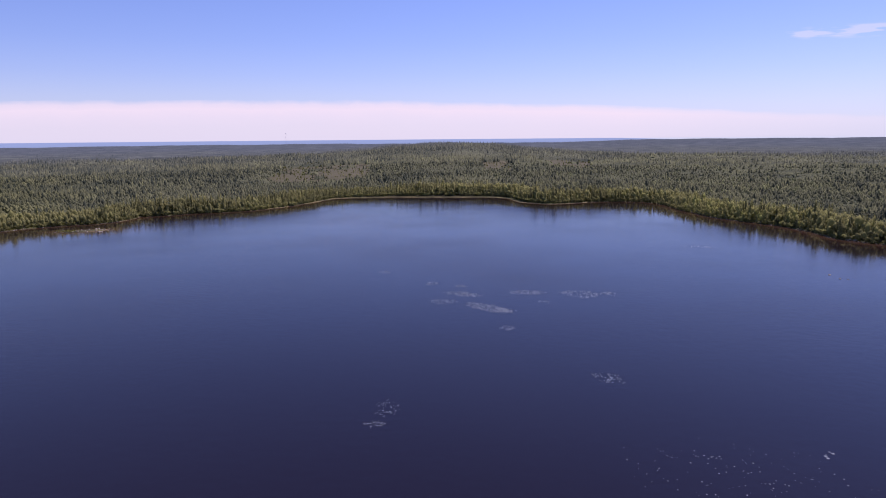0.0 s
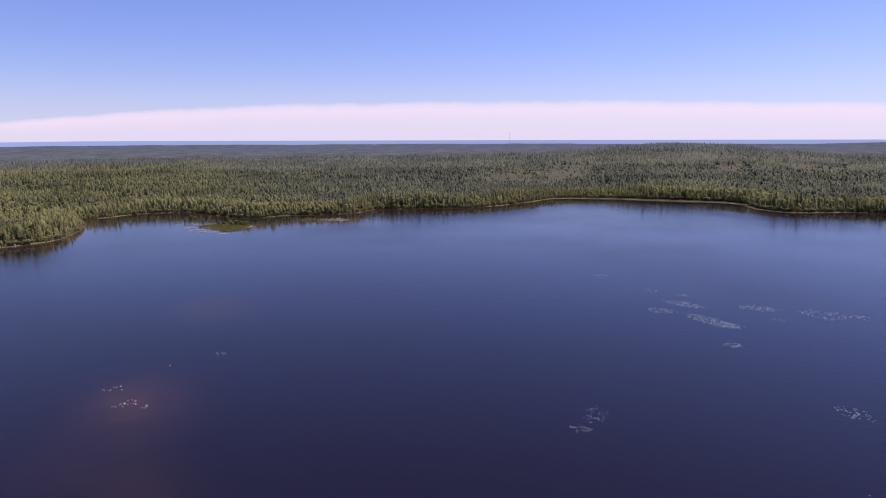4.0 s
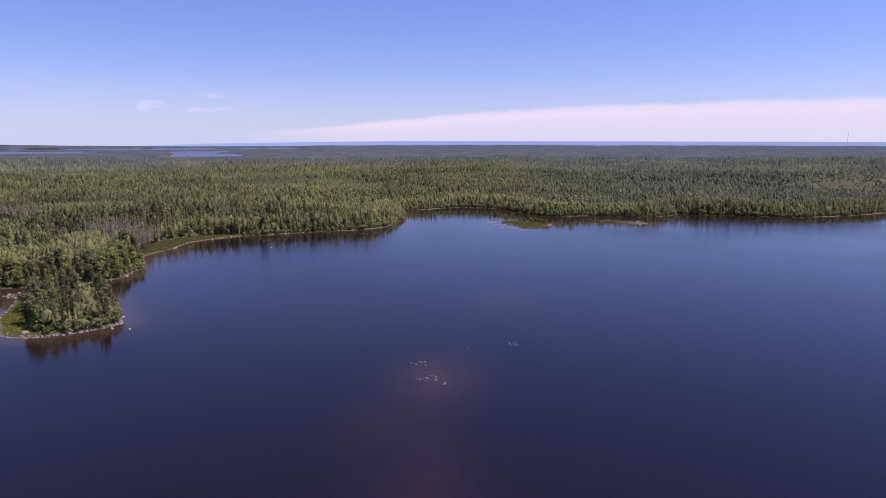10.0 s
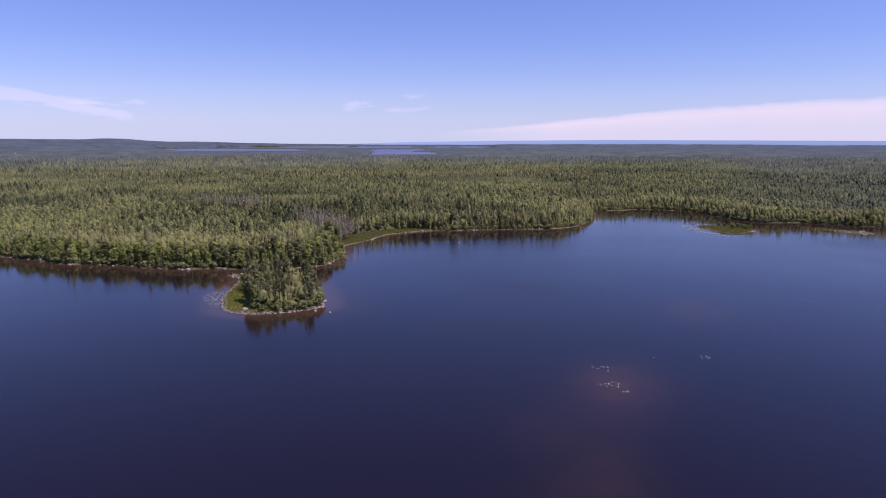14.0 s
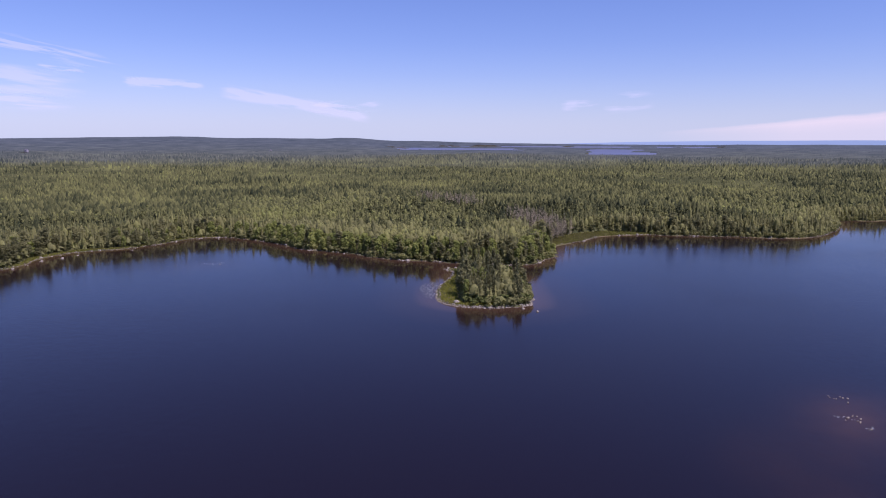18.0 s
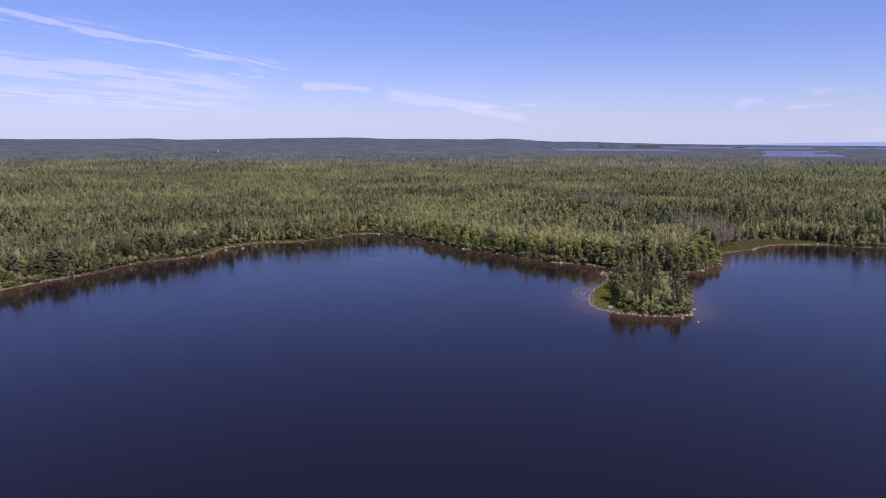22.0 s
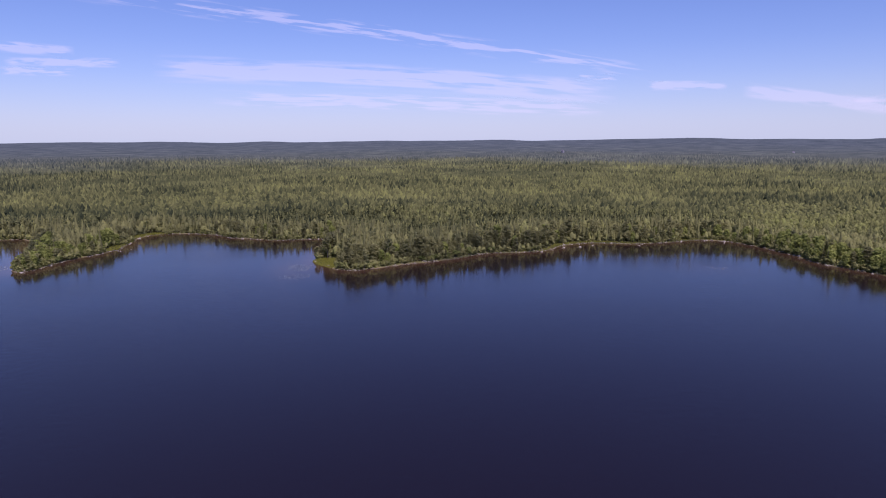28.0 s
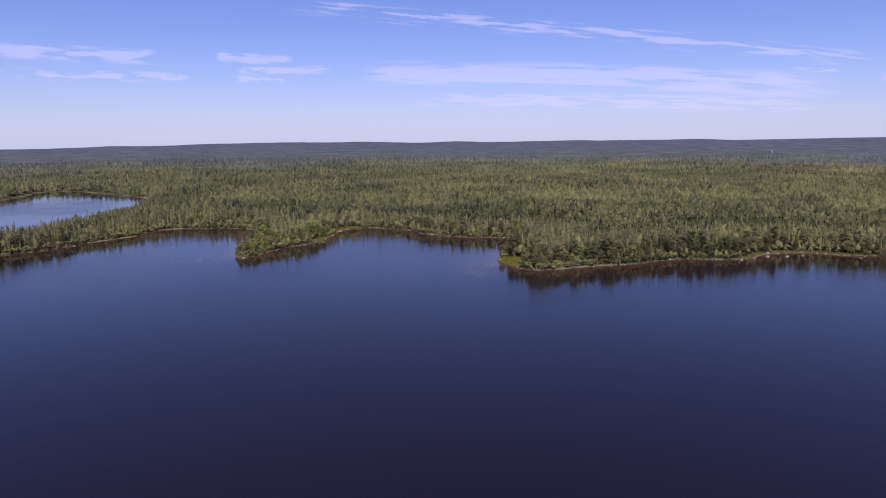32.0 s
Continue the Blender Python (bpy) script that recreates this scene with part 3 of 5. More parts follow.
def spruce_crown(rng, h, r, tiers, branches, low=0.10):
    """Ragged skirts of drooping boughs, one above the other, narrowing to a spire."""
    s = Soup()
    n = branches * 2
    for k in range(tiers):
        f = k / tiers
        z = h * (low + (0.97 - low) * f ** 0.95)
        reach = r * (1 - f) ** 0.7 * rng.uniform(0.82, 1.18)
        a = np.arange(n) * 2 * np.pi / n + rng.uniform(0, 6.28) + rng.normal(0, 0.12, n)
        tip = np.arange(n) % 2 == 0
        rr = reach * np.where(tip, rng.uniform(0.75, 1.25, n), rng.uniform(0.35, 0.62, n))
        zz = z - rr * np.where(tip, rng.uniform(0.1, 0.5, n), rng.uniform(-0.1, 0.25, n))
        top = z + (h * 1.02 - z) * min(1.0, 1.9 / (tiers - k)) if k < tiers - 1 else h * 1.03
        v = np.concatenate([[[rng.normal(0, 0.015 * r), rng.normal(0, 0.015 * r), top]], np.stack([np.cos(a) * rr, np.sin(a) * rr, zz], 1)])
        s.add(v, [(0, 1 + q, 1 + (q + 1) % n) for q in range(n)])
    return s


def lump(s, rng, c, size, flat=0.75, sides=5):
    """A small uneven leafy mass: two rings between a top and a bottom."""
    c = np.asarray(c, float)
    a = np.arange(sides) * 2 * np.pi / sides + rng.uniform(0, 6.28)
    r1, r2 = size * rng.uniform(0.55, 1.0, sides), size * rng.uniform(0.7, 1.25, sides)
    up = np.stack([np.cos(a + 0.5) * r1, np.sin(a + 0.5) * r1, size * flat * rng.uniform(0.3, 0.7, sides)], 1)
    dn = np.stack([np.cos(a) * r2, np.sin(a) * r2, size * flat * rng.uniform(-0.5, 0.0, sides)], 1)
    v = np.concatenate([[[0, 0, size * flat]], up, dn]) + c
    t = []
    for i in range(sides):
        j = (i + 1) % sides
        t += [(0, 1 + i, 1 + j), (1 + i, 1 + sides + i, 1 + sides + j), (1 + i, 1 + sides + j, 1 + j)]
    s.add(v, t)


def tuft(s, rng, c, size, count, flat=0.6, out=None):
    """A loose clump of small leaf or needle triangles round c."""
    d = rng.normal(0, 1, (count, 3))
    d /= np.linalg.norm(d, axis=1)[:, None] + 1e-6
    if out is not None:
        d = d + np.asarray(out) * 0.6
    p = np.asarray(c) + d * size * rng.uniform(0.5, 1.0, (count, 1)) * np.array([1, 1, flat])
    n = d + rng.normal(0, 0.45, (count, 3)) + np.array([0, 0, 0.35])
    u = np.cross(n, rng.normal(0, 1, (count, 3)))
    u /= np.linalg.norm(u, axis=1)[:, None] + 1e-6
    w = np.cross(n, u)
    w /= np.linalg.norm(w, axis=1)[:, None] + 1e-6
    e = size * rng.uniform(0.45, 0.8, (count, 1))
    v = np.stack([p + u * e, p - u * e * 0.6 + w * e * 0.8, p - u * e * 0.5 - w * e * 0.9], 1).reshape(-1, 3)
    s.add(v, np.arange(count * 3).reshape(-1, 3))


def pine_crown(rng, h, r, whorls, branches, leaves, wood=None):
    """Open, layered, one-sided plumes on long branches."""
    s = Soup()
    lean = rng.uniform(0, 2 * np.pi)
    for k in range(whorls):
        f = k / (whorls - 1)
        z = h * (0.30 + 0.66 * f)
        reach = r * (0.55 + 0.75 * f) * (1 - f) ** 0.45 * 1.15 + 0.35
        for b in range(branches):
            a = rng.uniform(0, 2 * np.pi)
            rr = reach * rng.uniform(0.55, 1.1) * (1 + 0.3 * np.cos(a - lean))
            tip = np.array([np.cos(a) * rr, np.sin(a) * rr, z + rr * rng.uniform(0.0, 0.35)])
            if wood is not None:
                limb(wood, (0, 0, z - 0.2), tip * np.array([0.8, 0.8, 1]), 0.06)
            if leaves > 2:
                tuft(s, rng, tip * np.array([0.55, 0.55, 1]), 0.30 * rr + 0.22, leaves, 0.5)
                tuft(s, rng, tip * np.array([0.88, 0.88, 1]), 0.26 * rr + 0.22, leaves, 0.5)
            else:
                lump(s, rng, tip * np.array([0.68, 0.68, 1]), 0.27 * rr + 0.2, 0.6, 4)
    lump(s, rng, (0, 0, h * 0.95), 0.5, 1.4, 4)
    return s


def broad_crown(rng, h, r, clusters, leaves, wood=None):
    """A rounded, uneven crown of leaf clumps with gaps between them."""
    s = Soup()
    for k in range(clusters):
        f = (k + 0.5) / clusters
        z = h * (0.15 + 0.78 * f)
        ring = r * 0.95 * np.sqrt(max(0.05, 1 - ((f - 0.42) / 0.62) ** 2)) * rng.uniform(0.55, 1.0)
        a = k * 2.4 + rng.normal(0, 0.3)
        c = np.array([np.cos(a) * ring * 0.75, np.sin(a) * ring * 0.75, z])
        if wood is not None and k % 2 == 0:
            limb(wood, (0, 0, z * 0.6), c, 0.07)
        lump(s, rng, c, r * rng.uniform(0.9, 1.3) * (0.40 if clusters < 15 else 0.17), 0.85, 4)
        if leaves > 2:
            tuft(s, rng, c, r * rng.uniform(0.9, 1.2) * (0.5 if clusters < 15 else 0.34), leaves, 0.8, out=(np.cos(a) * 0.5, np.sin(a) * 0.5, 0.35))
    lump(s, rng, (0, 0, h * 0.90), r * 0.45, 0.8, 5)
    return s


def bough(s, p, a, reach, rise, width):
    """One flat bough from the stem at p, widest past its middle."""
    c, n = np.cos(a), np.sin(a)
    mid = np.array([p[0] + c * reach * 0.6, p[1] + n * reach * 0.6, p[2] + rise * 0.7])
    side = np.array([-n, c, 0]) * width
    s.add([p, mid + side, mid - side, [p[0] + c * reach, p[1] + n * reach, p[2] + rise]], [(0, 2, 1), (1, 2, 3)])


def fir_crown(rng, h, r, levels, boughs, low=0.06, round_off=0.65, core=0.42, rise=0.12):
    """A bushy conifer: whorls of flat boughs round a slim dense heart."""
    s = Soup()
    a = np.arange(5) * 2 * np.pi / 5 + rng.uniform(0, 6)
    ring = np.stack([np.cos(a) * r * core, np.sin(a) * r * core, a * 0 + h * low], 1) * rng.uniform(0.85, 1.15, (5, 1))
    s.add(np.concatenate([[[0, 0, h * 0.93]], ring]), [(0, 1 + i, 1 + (i + 1) % 5) for i in range(5)])
    for k in range(levels):
        f = k / levels
        z = h * (low + (0.95 - low) * f)
        reach = r * (1 - f) ** round_off * rng.uniform(0.85, 1.15) + 0.03 * h
        turn = rng.uniform(0, 6.28)
        for b in range(boughs):
            rr = reach * rng.uniform(0.7, 1.25)
            t = turn + (b + rng.uniform(-0.3, 0.3)) * 2 * np.pi / boughs
            bough(s, (0, 0, z + h * rng.uniform(-0.03, 0.05)), t, rr, rr * rng.uniform(-0.95, 0.1) + rr * rise * (1 + 2 * f), rr * rng.uniform(0.28, 0.42))
    bough(s, (0, 0, h * 0.86), rng.uniform(0, 6.28), 0.03 * h, h * 0.17, 0.03 * h)
    return s


def leaf_dome(rng, h, r, leaves, size, low=0.2):
    """A small leaf tree: an uneven heart dressed with leaf sprays."""
    s = Soup()
    lump(s, rng, (0, 0, h * 0.55), r * 0.8, 0.42 * h / (r * 0.8), 5)
    for k in range(leaves):
        a, f = rng.uniform(0, 6.28), rng.uniform(0, 1)
        z = h * (low + (0.97 - low) * f)
        ring = r * np.sqrt(max(0.04, 1 - ((f - 0.38) / 0.64) ** 2)) * rng.uniform(0.75, 1.1)
        tuft(s, rng, (np.cos(a) * ring, np.sin(a) * ring, z), size * rng.uniform(0.7, 1.2), 1, 0.8, out=(np.cos(a), np.sin(a), 0.6))
    return s


def spike(rng, tiers, sides):
    """A small far conifer of unit height: a few ragged skirts."""
    s = Soup()
    for k in range(tiers):
        top, low = 1 - 0.62 * k / max(1, tiers), 0.62 - 0.62 * k / max(1, tiers) if tiers > 1 else 0.0
        r = (0.10 + 0.07 * k) if tiers > 1 else 0.2
        a = np.arange(sides) * 2 * np.pi / sides + rng.uniform(0, 6)
        rr = r * rng.uniform(0.75, 1.3, sides) * np.where(np.arange(sides) % 2, 0.5, 1.15) if tiers > 1 else r * rng.uniform(0.6, 1.3, sides)
        v = np.concatenate([[[rng.normal(0, 0.02), rng.normal(0, 0.02), top]], np.stack([np.cos(a) * rr, np.sin(a) * rr, low + rng.uniform(-0.07, 0.07, sides)], 1)])
        s.add(v, [(0, 1 + i, 1 + (i + 1) % sides) for i in range(sides)])
    return s.arrays()


# ---- where trees stand ----
def clearing(x, y):
    """True on the felled and boggy openings in the woods."""
    az, d = bearing(x, y), np.hypot(x, y)
    w = (value_noise(x, y, 45, 31) - 0.5) * 2
    fine = (value_noise(x, y, 13, 32) - 0.5) * 2
    near, far = np.interp(az, [5.5, 8, 11, 14.5], [770, 715, 690, 690]), np.interp(az, [5.5, 8, 10, 12, 14.5], [1010, 1060, 1150, 1080, 850])
    a = (np.abs(az - 10.0 - w * 0.5 - fine * 0.4) < 4.3) & (d > near + w * 25 + fine * 20) & (d < far + w * 40 + fine * 50)
    b = (np.abs(az + 10.2 - w * 0.5) < 1.8) & (d > 960 + w * 25 + fine * 25) & (d < 1130 + w * 30 + fine * 40)
    c = (np.abs(az + 4.4 - w * 0.5) < 1.3) & (d > 890 + w * 25 + fine * 25) & (d < 1060 + w * 30 + fine * 40)
    return (a | b | c) & (value_noise(x, y, 20, 33) > 0.16)


def grass_strip(x, y):
    """True on the open sedge along the island's western edge and on the marshy tips."""
    a = (np.abs(x + 222) < 33) & (y > 40) & (y < 68) & ((bearing(x, y) > 75.55 - 0.25 * np.sin(x * 0.35)) | (np.hypot(x, y) < 200.5))
    b = np.hypot(x + 216, y + 171) < 9
    c = np.hypot(x + 232, y + 296) < 8
    e = (np.hypot(x + 247, y - 332) < 26) | (np.hypot(x + 203, y - 378) < 22)
    return a | b | c | e


BANKS = ((-300, -99, 13, 3.5), (-320, -82, 15, 2.6), (-343, -42, 11, 3.5), (-203, -283, 9, 4.0), (-237, -306, 11, 2.5), (-308, 138, 15, 15.0), (-320, 154, 14, 14.0), (-327, 172, 11, 6.0))


def bank_depth(x, y):
    """How far the trees keep back from the water, behind grassy banks."""
    return sum(w * np.exp(-((x - cx) ** 2 + (y - cy) ** 2) / r ** 2) for cx, cy, r, w in BANKS)


def leafiness(x, y):
    """How likely a tree is a leaf tree, 0 to 1."""
    v = 0.06 + 0.45 * step_between(0.55, 0.8, value_noise(x, y, 95, 41)) + 0.15 * value_noise(x, y, 22, 42)
    head = np.exp(-(((x + 320) / 55) ** 2 + ((y - 70) / 45) ** 2))
    glade = np.exp(-(((x + 440) / 60) ** 2 + ((y + 10) / 22) ** 2))
    east = 0.28 * step_between(-2, -22, bearing(x, y))
    marsh = 0.5 * np.exp(-(((x + 255) / 60) ** 2 + ((y - 400) / 18) ** 2))
    inland = 0.34 * np.exp(-(((x + 400) / 95) ** 2 + ((y - 45) / 60) ** 2))
    return np.clip(v - 0.6 * dark_stand(x, y) + inland + 0.5 * head + 0.7 * glade + east + marsh, 0, 0.95)


def dark_stand(x, y):
    """Near 1 in the belt of dark spruce behind the headland."""
    az, d = bearing(x, y), np.hypot(x, y)
    return np.exp(-((d - 530 + 40 * (value_noise(x, y, 50, 43) - 0.5)) / 38) ** 2) * step_between(66, 71, az) * step_between(101, 94, az)


def lime(x, y):
    """How much brighter and yellower the young growth is, with tint shifts by heading."""
    return -0.45 * dark_stand(x, y) + 0.08 * np.exp(-(((x + 400) / 95) ** 2 + ((y - 45) / 60) ** 2)) + 0.45 * np.exp(-(((x + 440) / 55) ** 2 + ((y + 12) / 20) ** 2)) + 0.12 * step_between(3, -18, bearing(x, y)) + 0.06 * np.exp(-(((x + 330) / 60) ** 2 + ((y - 75) / 40) ** 2)) - 0.2 * step_between(128, 146, bearing(x, y)) - 0.16 * step_between(12, 20, bearing(x, y)) * step_between(52, 42, bearing(x, y))


def haze_amount(x, y):
    """Haze put into the woods' colour: little by the lake, most on far hills."""
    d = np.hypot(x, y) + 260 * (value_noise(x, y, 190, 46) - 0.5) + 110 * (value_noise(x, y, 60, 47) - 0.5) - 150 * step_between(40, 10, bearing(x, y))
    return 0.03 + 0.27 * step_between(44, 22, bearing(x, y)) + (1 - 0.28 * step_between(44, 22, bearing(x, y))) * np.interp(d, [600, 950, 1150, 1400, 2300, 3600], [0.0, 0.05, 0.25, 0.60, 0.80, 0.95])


def grid_places(x0, x1, y0, y1, spacing, seed):
    rng = np.random.default_rng(seed)
    gx, gy = np.meshgrid(np.arange(x0, x1, spacing), np.arange(y0, y1, spacing))
    gx, gy = gx.ravel(), gy.ravel()
    return gx + rng.uniform(-0.5, 0.5, gx.size) * spacing, gy + rng.uniform(-0.5, 0.5, gy.size) * spacing


def seen(x, y, margin=3.0):
    az = bearing(x, y)
    return (az > -34.5 - margin) & (az < 168.5 + margin)


def plant(name, label, x, y, height, width, tint, kinds, pick, material, seed, z=None, share=None):
    """Many trees joined into one object of stuff: kinds are unit shapes (or in metres, with height 1), pick says which."""
    rng = np.random.default_rng(seed)
    z = relief(x, y) if z is None else z
    vs, ts, cs, ps, n = [], [], [], [], 0
    for k, (v, t) in enumerate(kinds):
        m = pick == k
        c = int(m.sum())
        if not c:
            continue
        a = rng.uniform(0, 2 * np.pi, c)
        ca, sa = np.cos(a)[:, None], np.sin(a)[:, None]
        h, w = height[m][:, None], width[m][:, None]
        px = (v[None, :, 0] * ca - v[None, :, 1] * sa) * w + x[m][:, None]
        py = (v[None, :, 0] * sa + v[None, :, 1] * ca) * w + y[m][:, None]
        pz = v[None, :, 2] * h + z[m][:, None]
        vs.append(np.stack([px, py, pz], 2).reshape(-1, 3))
        ts.append((t[None] + (np.arange(c) * len(v))[:, None, None]).reshape(-1, 3) + n)
        cs.append(np.repeat(tint[m], len(v)))
        if share is not None:
            ps.append(np.repeat(share[m], len(v)))
        n += c * len(v)
    ob = new(name, mesh_of(name, np.concatenate(vs), np.concatenate(ts), material, np.concatenate(cs)))
    # how much painted haze each tree takes
    if share is not None:
        ob.data.attributes.new("spruce", "FLOAT", "POINT").data.foreach_set("value", np.concatenate(ps).astype(np.float32))
    return tagged(ob, label=label, category="trees", kind="stuff")


def stand_height(x, y):
    return 0.75 + 0.5 * value_noise(x, y, 60, 51)



def scaled(s, h):
    v, t = s.arrays()
    return v / h, t


near_shapes = [scaled(fir_crown(np.random.default_rng(40 + k), 10.0, 1.8, 6, 5, 0.05), 10.0) for k in range(3)]
near_shapes += [scaled(spruce_crown(np.random.default_rng(43 + k), 10.0, 1.7, 7, 4, 0.08), 10.0) for k in range(3)]
near_shapes += [scaled(fir_crown(np.random.default_rng(50 + k), 10.0, 2.2, 5, 5, 0.12, 0.45, 0.4, 0.3), 10.0) for k in range(4)]
near_shapes += [scaled(leaf_dome(np.random.default_rng(60 + k), 9.0, 2.0, 40, 0.6), 9.0) for k in range(5)]


def leaf_heap(seed, lumps, r):
    """A leaf tree of unit height seen from afar: a few rounded leafy masses heaped together."""
    rng, s = np.random.default_rng(seed), Soup()
    for k in range(lumps):
        a, f = rng.uniform(0, 6.28), k / max(1, lumps - 1)
        out = r * rng.uniform(0.5, 0.85) * (1 - 0.8 * f)
        lump(s, rng, (np.cos(a) * out, np.sin(a) * out, 0.45 + 0.30 * f), r * rng.uniform(0.75, 1.1) * (0.8 if lumps < 3 else 0.5), 0.9, 4)
    return s.arrays()


mid_shapes = [scaled(spruce_crown(np.random.default_rng(20 + k), 10.0, 2.6, 3, 3, 0.40), 10.0) for k in range(5)]
mid_shapes += [scaled(spruce_crown(np.random.default_rng(200 + k), 10.0, 3.3, 3, 3, 0.45), 10.0) for k in range(4)]
mid_shapes += [leaf_heap(220 + k, 4, 0.32) for k in range(4)]
inner_shapes = [scaled(spruce_crown(np.random.default_rng(170 + k), 10.0, 2.3, 6, 4, 0.25), 10.0) for k in range(5)]
inner_shapes += [scaled(fir_crown(np.random.default_rng(180 + k), 10.0, 2.8, 4, 5, 0.3, 0.5, 0.5, 0.3), 10.0) for k in range(4)]
inner_shapes += [scaled(leaf_dome(np.random.default_rng(190 + k), 10.0, 2.2, 36, 0.75, 0.3), 10.0) for k in range(4)]
far_shapes = [spike(np.random.default_rng(k), 2, 4) for k in range(5)]
far_shapes += [leaf_heap(90 + k, 1, 0.30) for k in range(3)]
speck_shapes = [spike(np.random.default_rng(k), 1, 5) for k in range(5)]


# ---- the woods ----
_rng = np.random.default_rng(77)


def choose(x, y, groups, bushy=0.3):
    """Picks a shape for every place: groups are (first, count) of conifers, pines and leaf trees."""
    leaf = _rng.random(x.size) < leafiness(x, y)
    pine = _rng.random(x.size) < bushy
    out = np.zeros(x.size, int)
    for m, (a, c) in ((~leaf & ~pine, groups[0]), (~leaf & pine, groups[1]), (leaf, groups[2])):
        out[m] = a + _rng.integers(0, c, int(m.sum()))
    return out, leaf


def wood_tint(x, y, leaf):
    return np.clip(np.where(leaf, _rng.uniform(0.3, 1.1, x.size), _rng.uniform(-0.15, 0.9, x.size)) + lime(x, y), -0.4, 1.2)


def dead_patch(x, y):
    """Near 1 where the woods stand dead and grey."""
    v = 0
    for cx, cy, rx, ry in ((-443, 95, 26, 11), (-415, 109, 24, 10), (-346, 130, 27, 14), (-320, 125, 18, 12)):
        v = v + np.exp(-(((x - cx) / rx) ** 2 + ((y - cy) / ry) ** 2))
    return v


# single trees along the near shores, on the island and on the points
x, y = grid_places(-520, 330, -520, 660, 2.35, 1)
s, d = land(x, y), np.hypot(x, y)
on_island = distance_to(island_line, x, y) > -3
belt_keep = seen(x, y) & (s > np.where(d > 400, 0.4, 0.9) + bank_depth(x, y)) & (s < np.where(d < 360, 32, 20)) & (d < 620) & ~grass_strip(x, y) & (_rng.random(x.size) < 0.93)
grey = _rng.random(x.size) < 0.7 * dead_patch(x, y)
x, y, s, d, on_island, grey = (v[belt_keep] for v in (x, y, s, d, on_island, grey))
pick, leaf = choose(x, y, ((0, 6), (6, 4), (10, 5)))
height = (_rng.uniform(6.6, 9.8, x.size) + 2.2 * (_rng.random(x.size) < 0.10)) * stand_height(x, y) * np.where(leaf, 0.85, 1.0) * np.interp(s, [1, 3, 8], [0.58, 0.72, 1.0]) * (1 - 0.3 * np.clip(dead_patch(x + 12, y - 4), 0, 1))
pick = np.where(on_island, np.where(_rng.random(x.size) < 0.38, 6, np.where(_rng.random(x.size) < 0.08, 10, 0)), pick)
leaf = np.where(on_island, pick == 10, leaf)
height = np.where(on_island, _rng.uniform(5.6, 9.4, x.size), height)
# a gap between the island's main clump and the thin pines at its eastern end
thin = on_island & (np.abs(bearing(x, y) - 71.6) < 0.6)
grey = grey | thin
grey = grey | (on_island & (_rng.random(x.size) < 0.33))
single = (on_island | ((s < 9.0) & (d < 430))) & ~grey

BUILDERS = {
    "spruce_tree": ("spruce", mat_needles, "ragged dark green spruce at the water's edge"),
    "pine_tree": ("pine", mat_needles, "open-crowned white pine with layered grey-green branches"),
    "maple_tree": ("broad", mat_leaves, "light green leafy maple on the lake shore")}


def make_tree(name, seed):
    kind, leaves, label = BUILDERS[name]
    rng = np.random.default_rng(seed)
    h = {"spruce": 11.0, "pine": 12.0, "broad": 9.0}[kind]
    wood = trunk_arrays(rng, h * 0.95, {"spruce": 0.16, "pine": 0.20, "broad": 0.17}[kind])
    if kind == "spruce":
        crown = fir_crown(rng, h, rng.uniform(1.9, 2.5), 15, 8, 0.03, 0.7, 0.4)
    elif kind == "pine":
        crown = pine_crown(rng, h, rng.uniform(2.1, 2.7), 12, 5, 9, wood)
    else:
        crown = broad_crown(rng, h, rng.uniform(1.9, 2.4), 36, 16, wood)
    top = thing(name, label, "tree", "trees along the lake shore")
    part("trunk", mesh_of("trunk", *wood.arrays(), mat_bark), top)
    part("crown", mesh_of("crown", *crown.arrays(), leaves), top)
    return top, h


def set_trees(name, places, seeds):
    """Builds a few of a kind and copies them to the places (x, y, height)."""
    models = [make_tree(name, k) for k in seeds]
    for i, (px, py, hh) in enumerate(places):
        top, h = models[i % len(models)]
        k = hh / h
        slim = 0.72 if -262 < px < -184 and 40 < py < 85 else 1.0
        m = Matrix.Translation((px, py, float(relief(np.array([px]), np.array([py]))[0]) - 0.1)) @ Matrix.Rotation(_rng.uniform(0, 6.28), 4, "Z")
        if i < len(models):
            top.matrix_basis = m
            top.scale = (k * slim, k * slim, k)
        else:
            copy_thing(top, m).scale = (k * slim * _rng.uniform(0.9, 1.2), k * slim * _rng.uniform(0.9, 1.2), k)


kinds = np.where(leaf, 2, np.where(pick >= 6, 1, 0))
for code, name, seeds in ((0, "spruce_tree", range(100, 106)), (1, "pine_tree", range(110, 116)), (2, "maple_tree", range(120, 125))):
    idx = np.flatnonzero(single & (kinds == code))
    idx = idx[np.argsort(np.where(on_island[idx], 0, d[idx]))][:290]
    used = np.zeros(x.size, bool)
    used[idx] = True
    set_trees(name, list(zip(x[idx], y[idx], height[idx])), seeds)
    kinds = np.where(used, 9, kinds)

# the rest of the shore belt
rest = (kinds != 9) & ~grey
plant("shore_woods", "dense mixed conifer and leaf woods along the lake shore", x[rest], y[rest], height[rest], height[rest] * _rng.uniform(0.85, 1.2, int(rest.sum())),
      wood_tint(x[rest], y[rest], leaf[rest]), near_shapes, pick[rest], mat_belt, 2)
stem = (np.array([[0.5, 0, 0], [-0.25, 0.43, 0], [-0.25, -0.43, 0], [0, 0, 1.0]]), np.array([[0, 1, 3], [1, 2, 3], [2, 0, 3]]))
front = rest & (s < 14)
